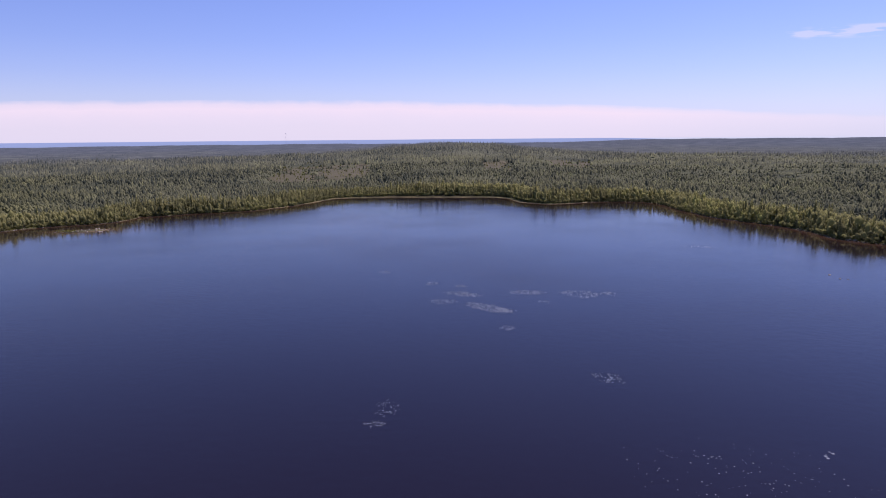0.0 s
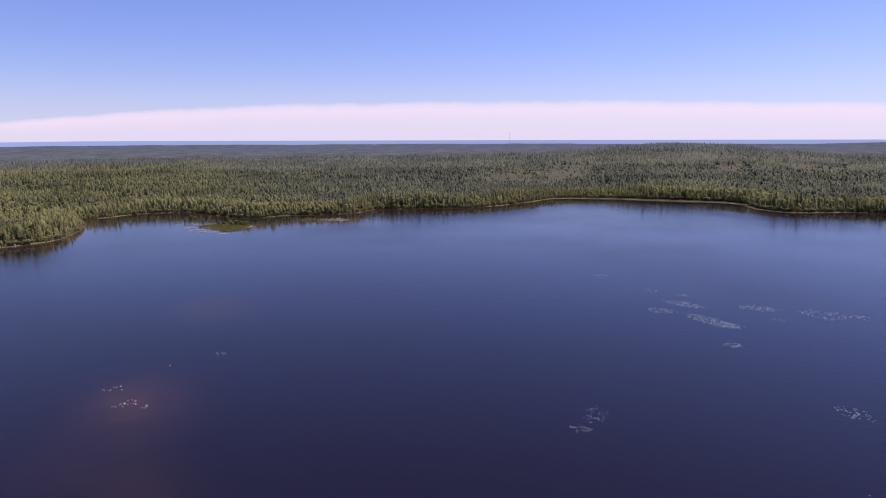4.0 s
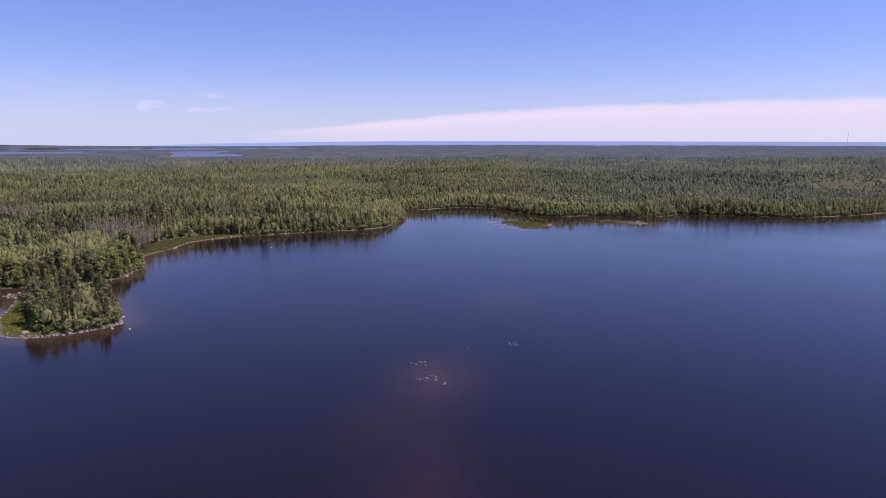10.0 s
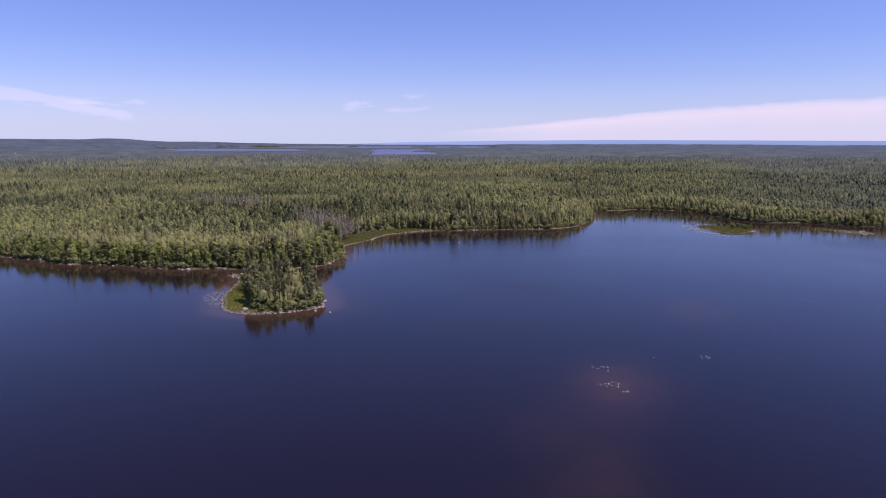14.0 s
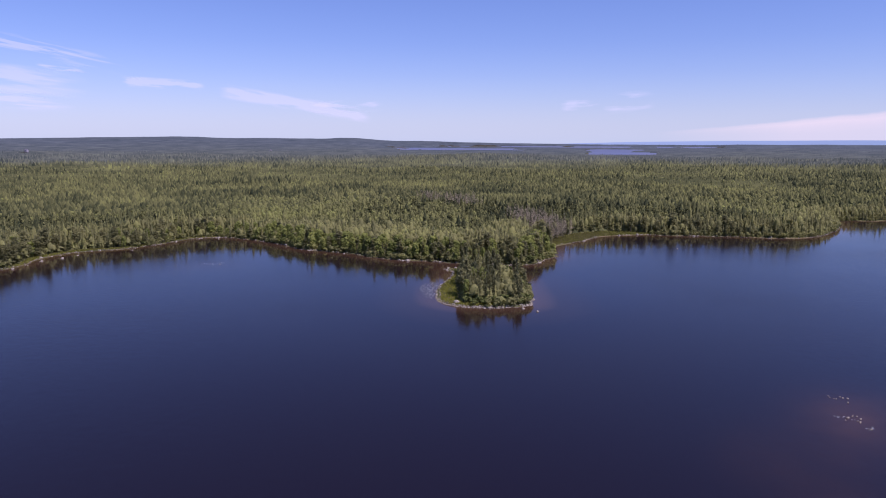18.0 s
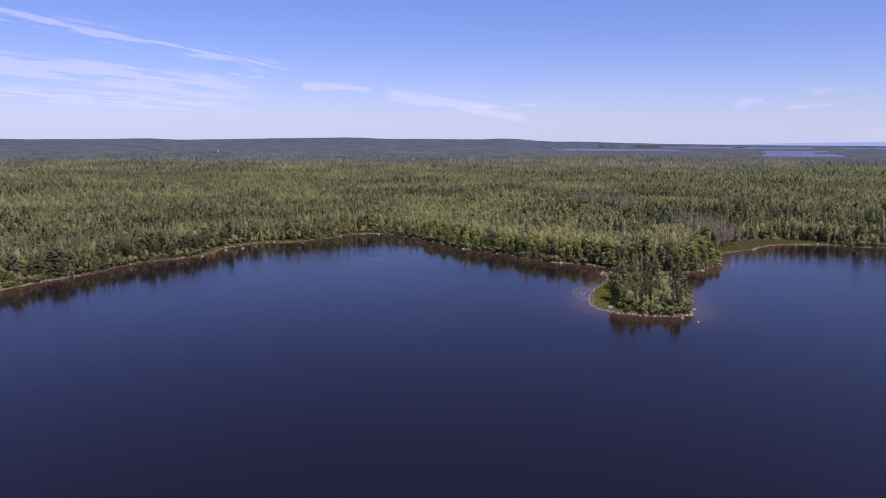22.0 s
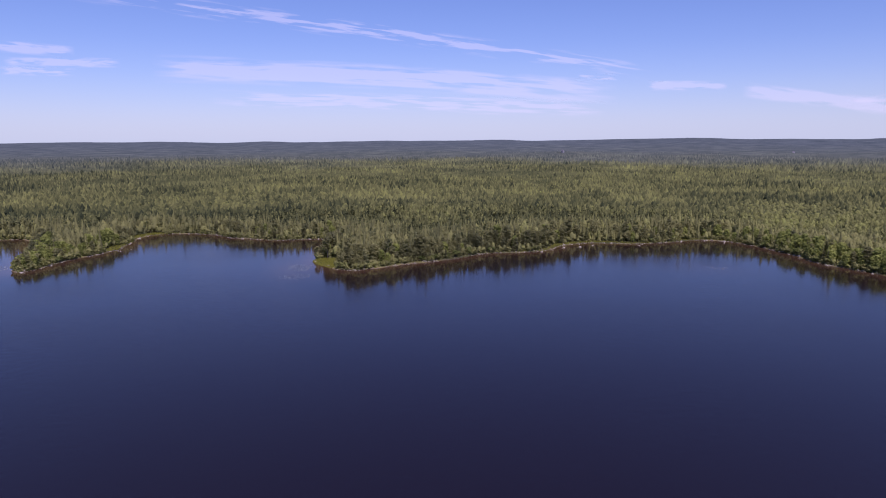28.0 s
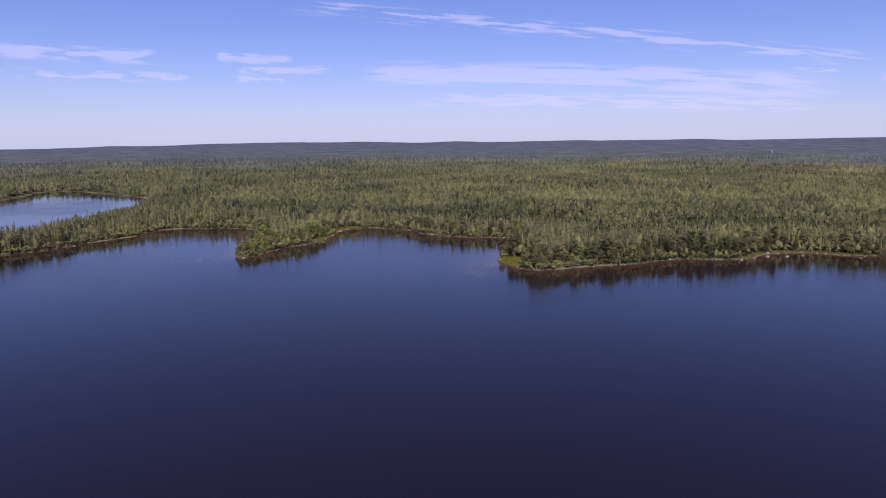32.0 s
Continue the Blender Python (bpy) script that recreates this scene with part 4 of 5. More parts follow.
plant("shore_woods_trunks", "grey-brown trunks of the shore woods", x[front], y[front], height[front] * 0.85, height[front] * 0.03, x[front] * 0,
      [stem], np.zeros(int(front.sum()), int), mat_bark, 3)


# bleached bare stems at the water's edge across the lake
bare = (s < 5.5) & (d > 400) & (bearing(x, y) < 30) & (_rng.random(x.size) < 0.35)
plant("bare_stems", "pale bleached stems standing at the edge of the far shore", x[bare], y[bare], height[bare] * _rng.uniform(0.5, 0.95, int(bare.sum())), height[bare] * 0.045, x[bare] * 0,
      [stem], np.zeros(int(bare.sum()), int), mat_pale_wood, 63)

# young growth under the front trees
young_shapes = [scaled(fir_crown(np.random.default_rng(260 + k), 4.0, 1.3, 3, 4, 0.04), 4.0) for k in range(4)]
young_shapes += [scaled(leaf_dome(np.random.default_rng(280 + k), 4.0, 1.4, 18, 0.55, 0.1), 4.0) for k in range(3)]
ux, uy = grid_places(-420, 260, -470, 640, 1.9, 61)
us, ud = land(ux, uy), np.hypot(ux, uy)
keep = seen(ux, uy) & (us > 0.9 + bank_depth(ux, uy)) & (us < 11) & (ud < 600) & ~grass_strip(ux, uy) & (_rng.random(ux.size) < np.where(ud < 420, 0.85, 0.6))
ux, uy, us = ux[keep], uy[keep], us[keep]
uh = _rng.uniform(1.8, 5.2, ux.size) * np.clip(0.5 + us / 8, 0.5, 1.1)
plant("young_woods", "young firs and bushes filling the edge of the shore woods", ux, uy, uh, np.maximum(uh, 2.2) * 1.05, _rng.uniform(0.1, 1.0, ux.size), young_shapes, _rng.integers(0, 7, ux.size), mat_belt, 62)


# dead trees
def make_snag(seed):
    rng = np.random.default_rng(seed)
    wood, twigs = trunk_arrays(rng, 8.0, 0.13, 5, 4, 0.05), Soup()
    for k in range(90):
        z, a = rng.uniform(1.5, 7.8), rng.uniform(0, 6.28)
        r = (8.6 - z) * rng.uniform(0.12, 0.30) + 0.3
        limb(twigs, (0, 0, z), (np.cos(a) * r, np.sin(a) * r, z + r * rng.uniform(-0.1, 0.5)), 0.085)
    top = thing("dead_tree", "bare grey dead tree standing among the green woods", "tree", "dead trees behind the bay")
    part("trunk", mesh_of("trunk", *wood.arrays(), mat_grey_wood), top)
    part("twigs", mesh_of("twigs", *twigs.arrays(), mat_grey_wood), top)
    return top


snags = [make_snag(k) for k in range(200, 205)]
gi = np.flatnonzero(grey & ~on_island)[:260]
for i, k in enumerate(gi):
    m = pose(x[k], y[k], float(relief(x[k:k + 1], y[k:k + 1])[0]) - 0.1, 0, 0, _rng.uniform(0, 360))
    sc = height[k] / 9.0
    if i < 5:
        snags[i].matrix_basis = m
        snags[i].scale = (sc, sc, sc)
    else:
        copy_thing(snags[i % 5], m).scale = (sc, sc, sc * _rng.uniform(0.8, 1.1))

# a thicker stand of dead trees further in
dead_shapes = []
for k in range(3):
    s_, r_ = Soup(), np.random.default_rng(240 + k)
    for j in range(60):
        z_, a_ = r_.uniform(0.2, 0.97), r_.uniform(0, 6.28)
        q_ = (1.08 - z_) * r_.uniform(0.12, 0.3) + 0.03
        limb(s_, (0, 0, z_), (np.cos(a_) * q_, np.sin(a_) * q_, z_ + q_ * r_.uniform(-0.1, 0.6)), 0.009)
    limb(s_, (0, 0, -0.05), (0, 0, 1.0), 0.016)
    dead_shapes.append(s_.arrays())
x, y = grid_places(-490, -290, 60, 175, 2.5, 44)
keep = (dead_patch(x, y) > _rng.uniform(0.3, 1.0, x.size)) & (land(x, y) > 4)
x, y = x[keep], y[keep]
h = _rng.uniform(7.5, 11.0, x.size)
plant("dead_stand", "stand of bare grey dead trees behind the bay", x, y, h, h, x * 0, dead_shapes, _rng.integers(0, 3, x.size), mat_grey_wood, 45)

# inner woods
x, y = grid_places(-900, 560, -900, 900, 3.1, 4)
qx, qy = grid_places(-440, 330, -440, 440, 2.45, 14)
far_off, near_by = np.hypot(x, y) >= 425, np.hypot(qx, qy) < 425
x, y = np.concatenate([x[far_off], qx[near_by]]), np.concatenate([y[far_off], qy[near_by]])
s, d = land(x, y), np.hypot(x, y)
keep = seen(x, y) & (s > np.where(d < 360, 31, np.where(d < 620, 19, 3))) & (d < 640) & ~clearing(x, y) & (_rng.random(x.size) < 0.95 - 0.8 * np.clip(dead_patch(x, y), 0, 1))
x, y = x[keep], y[keep]
pick, leaf = choose(x, y, ((0, 5), (5, 4), (9, 4)), 0.5)
tall = ~leaf & (_rng.random(x.size) < 0.26 * step_between(0.35, 0.75, value_noise(x, y, 38, 48)))
h = (_rng.uniform(5.2, 7.6, x.size) + _rng.uniform(0.8, 2.4, x.size) * tall) * stand_height(x, y) * np.where(leaf, 0.9, 1.0)
width, tint, close_by = h * _rng.uniform(0.85, 1.3, x.size) * np.where(tall, 0.82, 1.0), wood_tint(x, y, leaf) - 0.2 * tall, np.hypot(x, y) < 425
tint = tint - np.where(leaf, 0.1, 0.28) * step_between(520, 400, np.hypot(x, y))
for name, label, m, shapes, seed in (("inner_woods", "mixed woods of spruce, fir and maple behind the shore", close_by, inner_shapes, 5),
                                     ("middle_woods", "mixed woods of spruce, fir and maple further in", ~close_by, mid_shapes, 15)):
    plant(name, label, x[m], y[m], h[m], width[m], tint[m], shapes, pick[m], mat_woods, seed, share=haze_amount(x[m], y[m]))

# woods on the unseen side of the lake
x, y = grid_places(-120, 520, -620, 420, 15.0, 9)
keep = ~seen(x, y, 2.0) & (land(x, y) > 3) & (np.hypot(x, y) < 560)
x, y = x[keep], y[keep]
pick, leaf = choose(x, y, ((0, 5), (5, 4), (9, 4)))
h = _rng.uniform(7.0, 13.0, x.size)
plant("back_woods", "mixed woods on the opposite shore", x, y, h, h * 1.5, wood_tint(x, y, leaf), mid_shapes, pick, mat_woods, 10)

# distant woods: closer set in the nearer part
for name, label, near, far, spacing, shapes, seed in (("distant_woods", "distant evergreen and leaf woods", 630, 960, 4.3, far_shapes, 6), ("further_woods", "further evergreen woods", 960, 1560, 6.4, speck_shapes + far_shapes[5:], 16)):
    x, y = grid_places(-1650, 1000, -1650, 1650, spacing, seed)
    d = np.hypot(x, y)
    keep = seen(x, y) & (d >= near) & (d < far) & ~clearing(x, y) & (land(x, y) > 3)
    x, y, d = x[keep], y[keep], d[keep]
    pick, leaf = choose(x, y, ((0, 5), (0, 5), (5, 3)))
    tall = ~leaf & (_rng.random(x.size) < 0.18)
    h = (_rng.uniform(5.0, 7.8, x.size) + 1.6 * tall) * np.interp(d, [900, 1300], [1.0, 1.2]) * stand_height(x, y) * np.where(leaf, 0.9, 1.0)
    plant(name, label, x, y, h, h * _rng.uniform(1.1, 1.8, x.size), wood_tint(x, y, leaf) + _rng.uniform(-0.25, 0.25, x.size) - 0.2 * tall - 0.22 * leaf, shapes, pick, mat_woods, seed + 1, share=haze_amount(x, y))

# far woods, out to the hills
az = _rng.uniform(-37, 171, 48000)
d = np.sqrt(_rng.uniform(0.0, 1.0, az.size) ** 1.6 * (4650 ** 2 - 1480 ** 2) + 1480 ** 2)
x, y = -d * np.sin(np.radians(az)), d * np.cos(np.radians(az))
keep = (inlet(x, y) < 0.5) & ~clearing(x, y) & (np.hypot(x - KNOLLS[0][0], y - KNOLLS[0][1]) > 45) & (np.hypot(x - KNOLLS[1][0], y - KNOLLS[1][1]) > 45)
x, y, d = x[keep], y[keep], d[keep]
h = _rng.uniform(8.0, 13.0, x.size) * stand_height(x, y) * np.interp(d, [1480, 2400], [0.7, 0.5])
plant("far_woods", "far conifer woods covering the low hills, haze put into their colour", x, y, h, h * _rng.uniform(1.3, 2.6, x.size) * (d / 2500) ** 0.8, wood_tint(x, y, _rng.random(x.size) < 0.15), speck_shapes, _rng.integers(0, 5, x.size), mat_woods, 8,
      share=haze_amount(x, y))


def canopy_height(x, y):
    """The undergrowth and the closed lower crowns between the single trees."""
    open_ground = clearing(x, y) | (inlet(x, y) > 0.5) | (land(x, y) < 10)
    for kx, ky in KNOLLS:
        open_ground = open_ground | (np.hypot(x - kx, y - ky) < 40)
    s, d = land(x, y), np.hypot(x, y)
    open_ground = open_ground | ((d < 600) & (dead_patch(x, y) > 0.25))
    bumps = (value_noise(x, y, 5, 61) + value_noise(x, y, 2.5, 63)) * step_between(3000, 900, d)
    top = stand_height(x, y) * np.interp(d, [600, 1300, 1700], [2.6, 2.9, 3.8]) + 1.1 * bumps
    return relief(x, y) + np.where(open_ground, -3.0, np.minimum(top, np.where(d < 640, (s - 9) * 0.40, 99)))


az, rr = np.arange(-38, 172.1, 0.5), np.concatenate([np.geomspace(280, 1700, 150), np.geomspace(1720, 4840, 60)])
_a, _r = np.meshgrid(np.radians(az), rr, indexing="ij")
_wx, _wy = (-_r * np.sin(_a)).ravel(), (_r * np.cos(_a)).ravel()
# tint lowered in the nearer woods: shade between the trees put into colour
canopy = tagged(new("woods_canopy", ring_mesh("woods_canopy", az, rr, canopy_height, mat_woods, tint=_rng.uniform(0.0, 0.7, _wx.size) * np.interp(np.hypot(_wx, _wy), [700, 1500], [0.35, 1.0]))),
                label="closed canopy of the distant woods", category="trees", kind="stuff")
# painted haze of the canopy sheet, growing with distance
canopy.data.attributes.new("spruce", "FLOAT", "POINT").data.foreach_set("value", haze_amount(_wx, _wy).astype(np.float32))


# ---- openings in the woods ----
hx, hy = np.meshgrid(np.arange(-300, 260, 4.0), np.arange(680, 1260, 4.0))
inside = clearing(hx, hy)
hz = relief(hx.ravel(), hy.ravel()).reshape(hx.shape) + 0.35 + 0.5 * value_noise(hx, hy, 9, 81)
n_ = hx.shape[1]
jj, ii = np.nonzero(inside[:-1, :-1] & inside[1:, :-1] & inside[:-1, 1:] & inside[1:, 1:])
a0 = jj * n_ + ii
tris = np.concatenate([np.stack([a0, a0 + 1, a0 + n_], 1), np.stack([a0 + 1, a0 + n_ + 1, a0 + n_], 1)])
tagged(new("heath", mesh_of("heath", np.stack([hx.ravel(), hy.ravel(), hz.ravel()], 1), tris, mat_heath)),
       label="dry brown heath and slash in the felled openings", category="heath", kind="stuff")
hx, hy = hx[inside] + _rng.uniform(-3, 3, int(inside.sum())), hy[inside] + _rng.uniform(-3, 3, int(inside.sum()))
keep = _rng.random(hx.size) < 0.10 + 0.22 * (value_noise(hx, hy, 16, 83) > 0.55)
hx, hy = hx[keep], hy[keep]
hh = _rng.uniform(0.8, 4.0, hx.size) + 3.0 * (_rng.random(hx.size) < 0.03)
plant("clearing_growth", "scattered young trees and bushes in the felled openings", hx, hy, hh, np.maximum(hh, 1.5), _rng.uniform(0.1, 0.9, hx.size), young_shapes, _rng.integers(0, 7, hx.size), mat_woods, 82)


# ---- shore shrubs ----
def make_shrub(seed):
    rng = np.random.default_rng(seed)
    stems, leaves = Soup(), Soup()
    for k in range(7):
        a, r = rng.uniform(0, 6.28), rng.uniform(0.2, 1.0)
        tip = np.array([np.cos(a) * r, np.sin(a) * r, rng.uniform(0.7, 1.7)])
        limb(stems, (np.cos(a) * 0.15, np.sin(a) * 0.15, -0.15), tip, 0.035)
        tuft(leaves, rng, tip * np.array([1, 1, 0.85]), 0.55, 13, 0.8, out=(0, 0, 0.3))
    top = thing("shrub", "low grey-green alder shrub on the stony lake edge", "shrub", "shrubs along the water's edge")
    part("stems", mesh_of("stems", *stems.arrays(), mat_bark), top)
    part("leaves", mesh_of("leaves", *leaves.arrays(), mat_shrub), top)
    return top


shore_line = np.concatenate([lake_line, island_line])


def near_shore(count, low, high, far, seed, rng):
    """Places along the seen shores, between two distances inland."""
    p = shore_line[rng.integers(0, len(shore_line), count * 14)] + rng.normal(0, max(abs(low), high) * 1.2 + 1.2, (count * 14, 2))
    px, py = p[:, 0], p[:, 1]
    v = land(px, py)
    k = (v > low) & (v < high) & seen(px, py, 0) & (np.hypot(px, py) < far)
    return px[k][:count], py[k][:count]


rng = np.random.default_rng(5)
shrubs = [make_shrub(k) for k in range(300, 305)]
px, py = near_shore(290, 0.8, 2.4, 345, 6, rng)
keep = ~grass_strip(px, py) & (bank_depth(px, py) < 1.0)
for i, (ax, ay) in enumerate(zip(px[keep], py[keep])):
    m, sc = pose(ax, ay, float(relief(np.array([ax]), np.array([ay]))[0]), 0, 0, rng.uniform(0, 360)), rng.uniform(0.8, 1.7)
    if i < 5:
        shrubs[i].matrix_basis = m
        shrubs[i].scale = (sc, sc, sc)
    else:
        copy_thing(shrubs[i % 5], m).scale = (sc, sc, sc * rng.uniform(0.8, 1.3))
for ax, ay in ((-191, 53.5), (-190.4, 57), (-190.6, 60), (-190.2, 63), (-190.5, 66.5), (-192, 69.5), (-195, 71), (-193, 56), (-199, 73), (-205, 75), (-194, 52), (-198, 53)):
    sc = rng.uniform(1.0, 1.6)
    copy_thing(shrubs[int(rng.integers(0, 5))], pose(ax, ay, float(relief(np.array([ax]), np.array([ay]))[0]), 0, 0, rng.uniform(0, 360))).scale = (sc, sc, sc)
# dark bushes on the back of the marsh islet
for k in range(12):
    ax, ay = rng.uniform(-253, -233), rng.uniform(334, 341)
    if land(np.array([ax]), np.array([ay]))[0] > 0.2:
        copy_thing(shrubs[k % 5], pose(ax, ay, float(relief(np.array([ax]), np.array([ay]))[0]), 0, 0, rng.uniform(0, 360))).scale = (1.3, 1.3, rng.uniform(1.0, 1.7))
shrub_shapes = []
for k in range(4):
    s_ = Soup()
    for j in range(4):
        tuft(s_, np.random.default_rng(320 + k * 5 + j), np.random.default_rng(330 + k * 7 + j).uniform(-0.6, 0.6, 3) + np.array([0, 0, 0.9]), 0.6, 9, 0.8)
    shrub_shapes.append(s_.arrays())
px, py = near_shore(2800, 0.2, 2.8, 640, 7, rng)
keep = ~grass_strip(px, py) & (bank_depth(px, py) < 1.0)
px, py = px[keep], py[keep]
sc = rng.uniform(0.7, 1.6, px.size)
plant("shore_shrubs", "low leafy shrubs at the edge of the far shores", px, py, sc, sc, rng.uniform(0.5, 1.1, px.size), shrub_shapes, rng.integers(0, 4, px.size), mat_belt, 12)


# ---- boulders and stones ----
def stone_mesh(seed, flat, sub=2):
    rng = np.random.default_rng(seed)
    bm = bmesh.new()
    bmesh.ops.create_icosphere(bm, subdivisions=sub, radius=1.0)
    cuts = [(Vector(rng.normal(0, 1, 3)).normalized(), rng.uniform(0.55, 0.85)) for _ in range(7)]
    for v in bm.verts:
        for nrm, dist in cuts:
            over = v.co.dot(nrm) - dist
            if over > 0:
                v.co -= nrm * over * 0.85
        v.co += Vector(rng.normal(0, 0.03, 3))
        v.co.z *= flat
    return smooth(bm_mesh("boulder", bm, mat_stone))


stones = [stone_mesh(400 + k, 0.55 + 0.08 * k) for k in range(5)]


def boulder(px, py, size, z=None, label="pale lichen-grey granite boulder at the water's edge"):
    ob = new("boulder", stones[int(rng.integers(0, 5))])
    zz = float(relief(np.array([px]), np.array([py]))[0]) if z is None else z
    ob.matrix_basis = pose(px, py, max(zz, -0.25 * size) + 0.05 * size, 0, 0, rng.uniform(0, 360)) @ Matrix.Diagonal((size, size * rng.uniform(0.7, 1.2), size, 1))
    return tagged(ob, label=label, category="rock", group="boulders along the shore")


px, py = near_shore(180, -0.9, 0.6, 380, 8, rng)
for ax, ay in zip(px, py):
    boulder(ax, ay, rng.choice([0.35, 0.45, 0.6, 0.9], p=[0.35, 0.35, 0.2, 0.1]))
for ax, ay, sz in ((-185, 67, 0.7), (-181, 70, 0.6), (-251, 60, 1.1), (-248, 62, 0.8), (-244, 61, 0.7), (-240, 59, 0.6), (-236, 58, 0.6), (-195, 49, 1.0), (-257, 99, 1.0), (-278, -27, 0.4),
                   (-274, 173, 0.7), (-280, -31, 0.3), (-272, 55, 0.9), (-300, -98, 0.9), (-305, -92, 0.8), (-312, -88, 0.7), (-284, -103, 0.9)):
    boulder(ax, ay, sz)
for k in range(16):
    boulder(rng.uniform(-218, -186), rng.uniform(371, 385), rng.uniform(0.5, 1.0), 0.05, "reddish-grey boulder on the low stony bar")
for az_, d_, sz in ((-30.2, 276, 0.6), (-30.9, 270, 0.4), (-31.4, 270, 0.4)):
    bx, by = polar(az_, d_)
    boulder(bx, by, sz, -0.1, "low rock breaking the lake surface")
# the tops of the stones on the brown shoal
for az_, d_, deep, wide, count in ((45.5, 147.3, 1.4, 2.0, 9), (44.4, 137.7, 1.8, 1.3, 12), (41.1, 158.1, 0.3, 0.3, 2), (43.4, 134.6, 0.5, 0.6, 2)):
    for k in range(count):
        bx, by = polar(az_ + math.degrees(rng.uniform(-wide, wide) / d_), d_ + rng.uniform(-deep, deep))
        boulder(bx, by, rng.uniform(0.11, 0.26), 0.02, "pale bleached stone breaking the surface over the brown shoal")
small = [(v / 1.0, t) for v, t in [(np.array([p.co[:] for p in me.vertices]), np.array([p.vertices[:] for p in me.polygons])) for me in [stone_mesh(450 + k, 0.6, 1) for k in range(4)]]]
px, py = near_shore(3600, -0.25, 0.7, 470, 9, rng)
sc = rng.uniform(0.12, 0.36, px.size)
ob = plant("shore_stones", "pale stones and cobbles strewn along the waterline", px, py, sc, sc, px * 0, small, rng.integers(0, 4, px.size), mat_stone, 14, z=np.maximum(relief(px, py), 0.0))
tagged(ob, category="stones")
# the stony front and western edge of the island, and the bar in the marsh bay
ring = np.concatenate([island_line[(island_line[:, 0] > -215) & (island_line[:, 1] < 74)], island_line[island_line[:, 1] < 62]])
cx = np.repeat(ring, 9, 0) + rng.normal(0, 0.4, (len(ring) * 9, 2))
bar = np.stack([rng.uniform(-216, -188, 260), rng.uniform(372, 384, 260)], 1)
bar = bar[distance_to(bar_line, bar[:, 0], bar[:, 1]) > -1]
cx = np.concatenate([cx, bar])
sc = rng.uniform(0.10, 0.34, len(cx))
ob = plant("island_stones", "band of pale cobbles round the small island and on the low bar", cx[:, 0], cx[:, 1], sc, sc, cx[:, 0] * 0, small, rng.integers(0, 4, len(cx)), mat_stone, 15,
           z=np.maximum(relief(cx[:, 0], cx[:, 1]), 0.0))
tagged(ob, category="stones")


# ---- sedge ----
def sedge(name, label, px, py, size, seed, tone=0.0):
    r = np.random.default_rng(seed)
    blades = []
    for k in range(4):
        s_ = Soup()
        for j in range(7):
            a, o = r.uniform(0, 6.28), r.uniform(-0.3, 0.3, 2)
            w = np.array([np.cos(a), np.sin(a)]) * 0.09
            tip = o + r.normal(0, 0.22, 2)
            s_.add([[o[0] - w[0], o[1] - w[1], -0.05], [o[0] + w[0], o[1] + w[1], -0.05], [tip[0], tip[1], r.uniform(0.5, 1.0)]], [(0, 1, 2)])
        blades.append(s_.arrays())
    sc = r.uniform(0.7, 1.2, px.size) * size
    return tagged(plant(name, label, px, py, sc * 0.8, sc, r.random(px.size) + tone, blades, r.integers(0, 4, px.size), mat_sedge, seed, z=np.maximum(relief(px, py), 0.0)), category="grass")


def spread(cx, cy, rx, ry, count, low, high):
    px, py = cx + rng.uniform(-rx, rx, count), cy + rng.uniform(-ry, ry, count)
    v = land(px, py)
    k = (v > low) & (v < high)
    return px[k], py[k]


px, py = spread(-220, 58, 32, 14, 9000, 0.7, 30)
k = grass_strip(px, py)
sedge("island_sedge", "bright yellow-green sedge along the island's edge", px[k], py[k], 0.7, 21, 0.25)
px, py = spread(-242, 328, 22, 18, 5600, 0.3, 30)
sedge("islet_sedge", "flat olive sedge covering the marsh islet", px, py, 0.8, 22, -0.4)
px, py = near_shore(6500, 0.1, 1.5, 620, 11, rng)
sedge("shore_sedge", "thin fringe of sedge and low growth along the shores", px, py, 0.6, 28, -0.5)
px, py = spread(-216, -171, 14, 12, 5000, -1.0, 12)
k = np.hypot(px + 216, py + 171) < 10
sedge("point_sedge", "bright green sedge on the marshy point", px[k], py[k], 0.9, 23)
px, py = spread(-318, 155, 26, 36, 20000, 0.2, 12.0)
sedge("bay_sedge", "tawny olive sedge on the marshy bank of the shallow bay", px, py, 0.8, 24, -0.42)
px, py = spread(-320, -92, 26, 30, 12000, 0.3, 2.6)
sedge("west_bay_sedge", "strip of green sedge at the head of the bay", px, py, 0.8, 25, -0.45)
px, py = spread(-232, -297, 16, 14, 5000, 0.0, 5.0)
sedge("cove_sedge", "tawny sedge at the head of the cove", px, py, 0.8, 26)
px, py = spread(-245, 385, 40, 25, 9000, 0.3, 3.0)
sedge("marsh_bay_sedge", "green sedge along the marshy north-west shore", px, py, 0.9, 27, -0.4)


gx, gy = [], []
for cx_, cy_, r_, w_ in BANKS:
    qx, qy = spread(cx_, cy_, r_ * 1.3, r_ * 1.3, 2600, 0.15, w_ + 1.2)
    gx.append(qx)
    gy.append(qy)
gx, gy = np.concatenate(gx), np.concatenate(gy)
sedge("bank_grass", "low olive and tawny grass on the open banks", gx, gy, 0.55, 29, -0.35)
for cx_, cy_, r_, w_ in BANKS[:5]:
    for k in range(9):
        qx, qy = cx_ + rng.uniform(-r_, r_), cy_ + rng.uniform(-r_, r_)
        if -7 < land(np.array([qx]), np.array([qy]))[0] < -0.5:
            boulder(qx, qy, rng.uniform(0.25, 0.5), -0.02, "small pale boulder standing in the brown shallows")


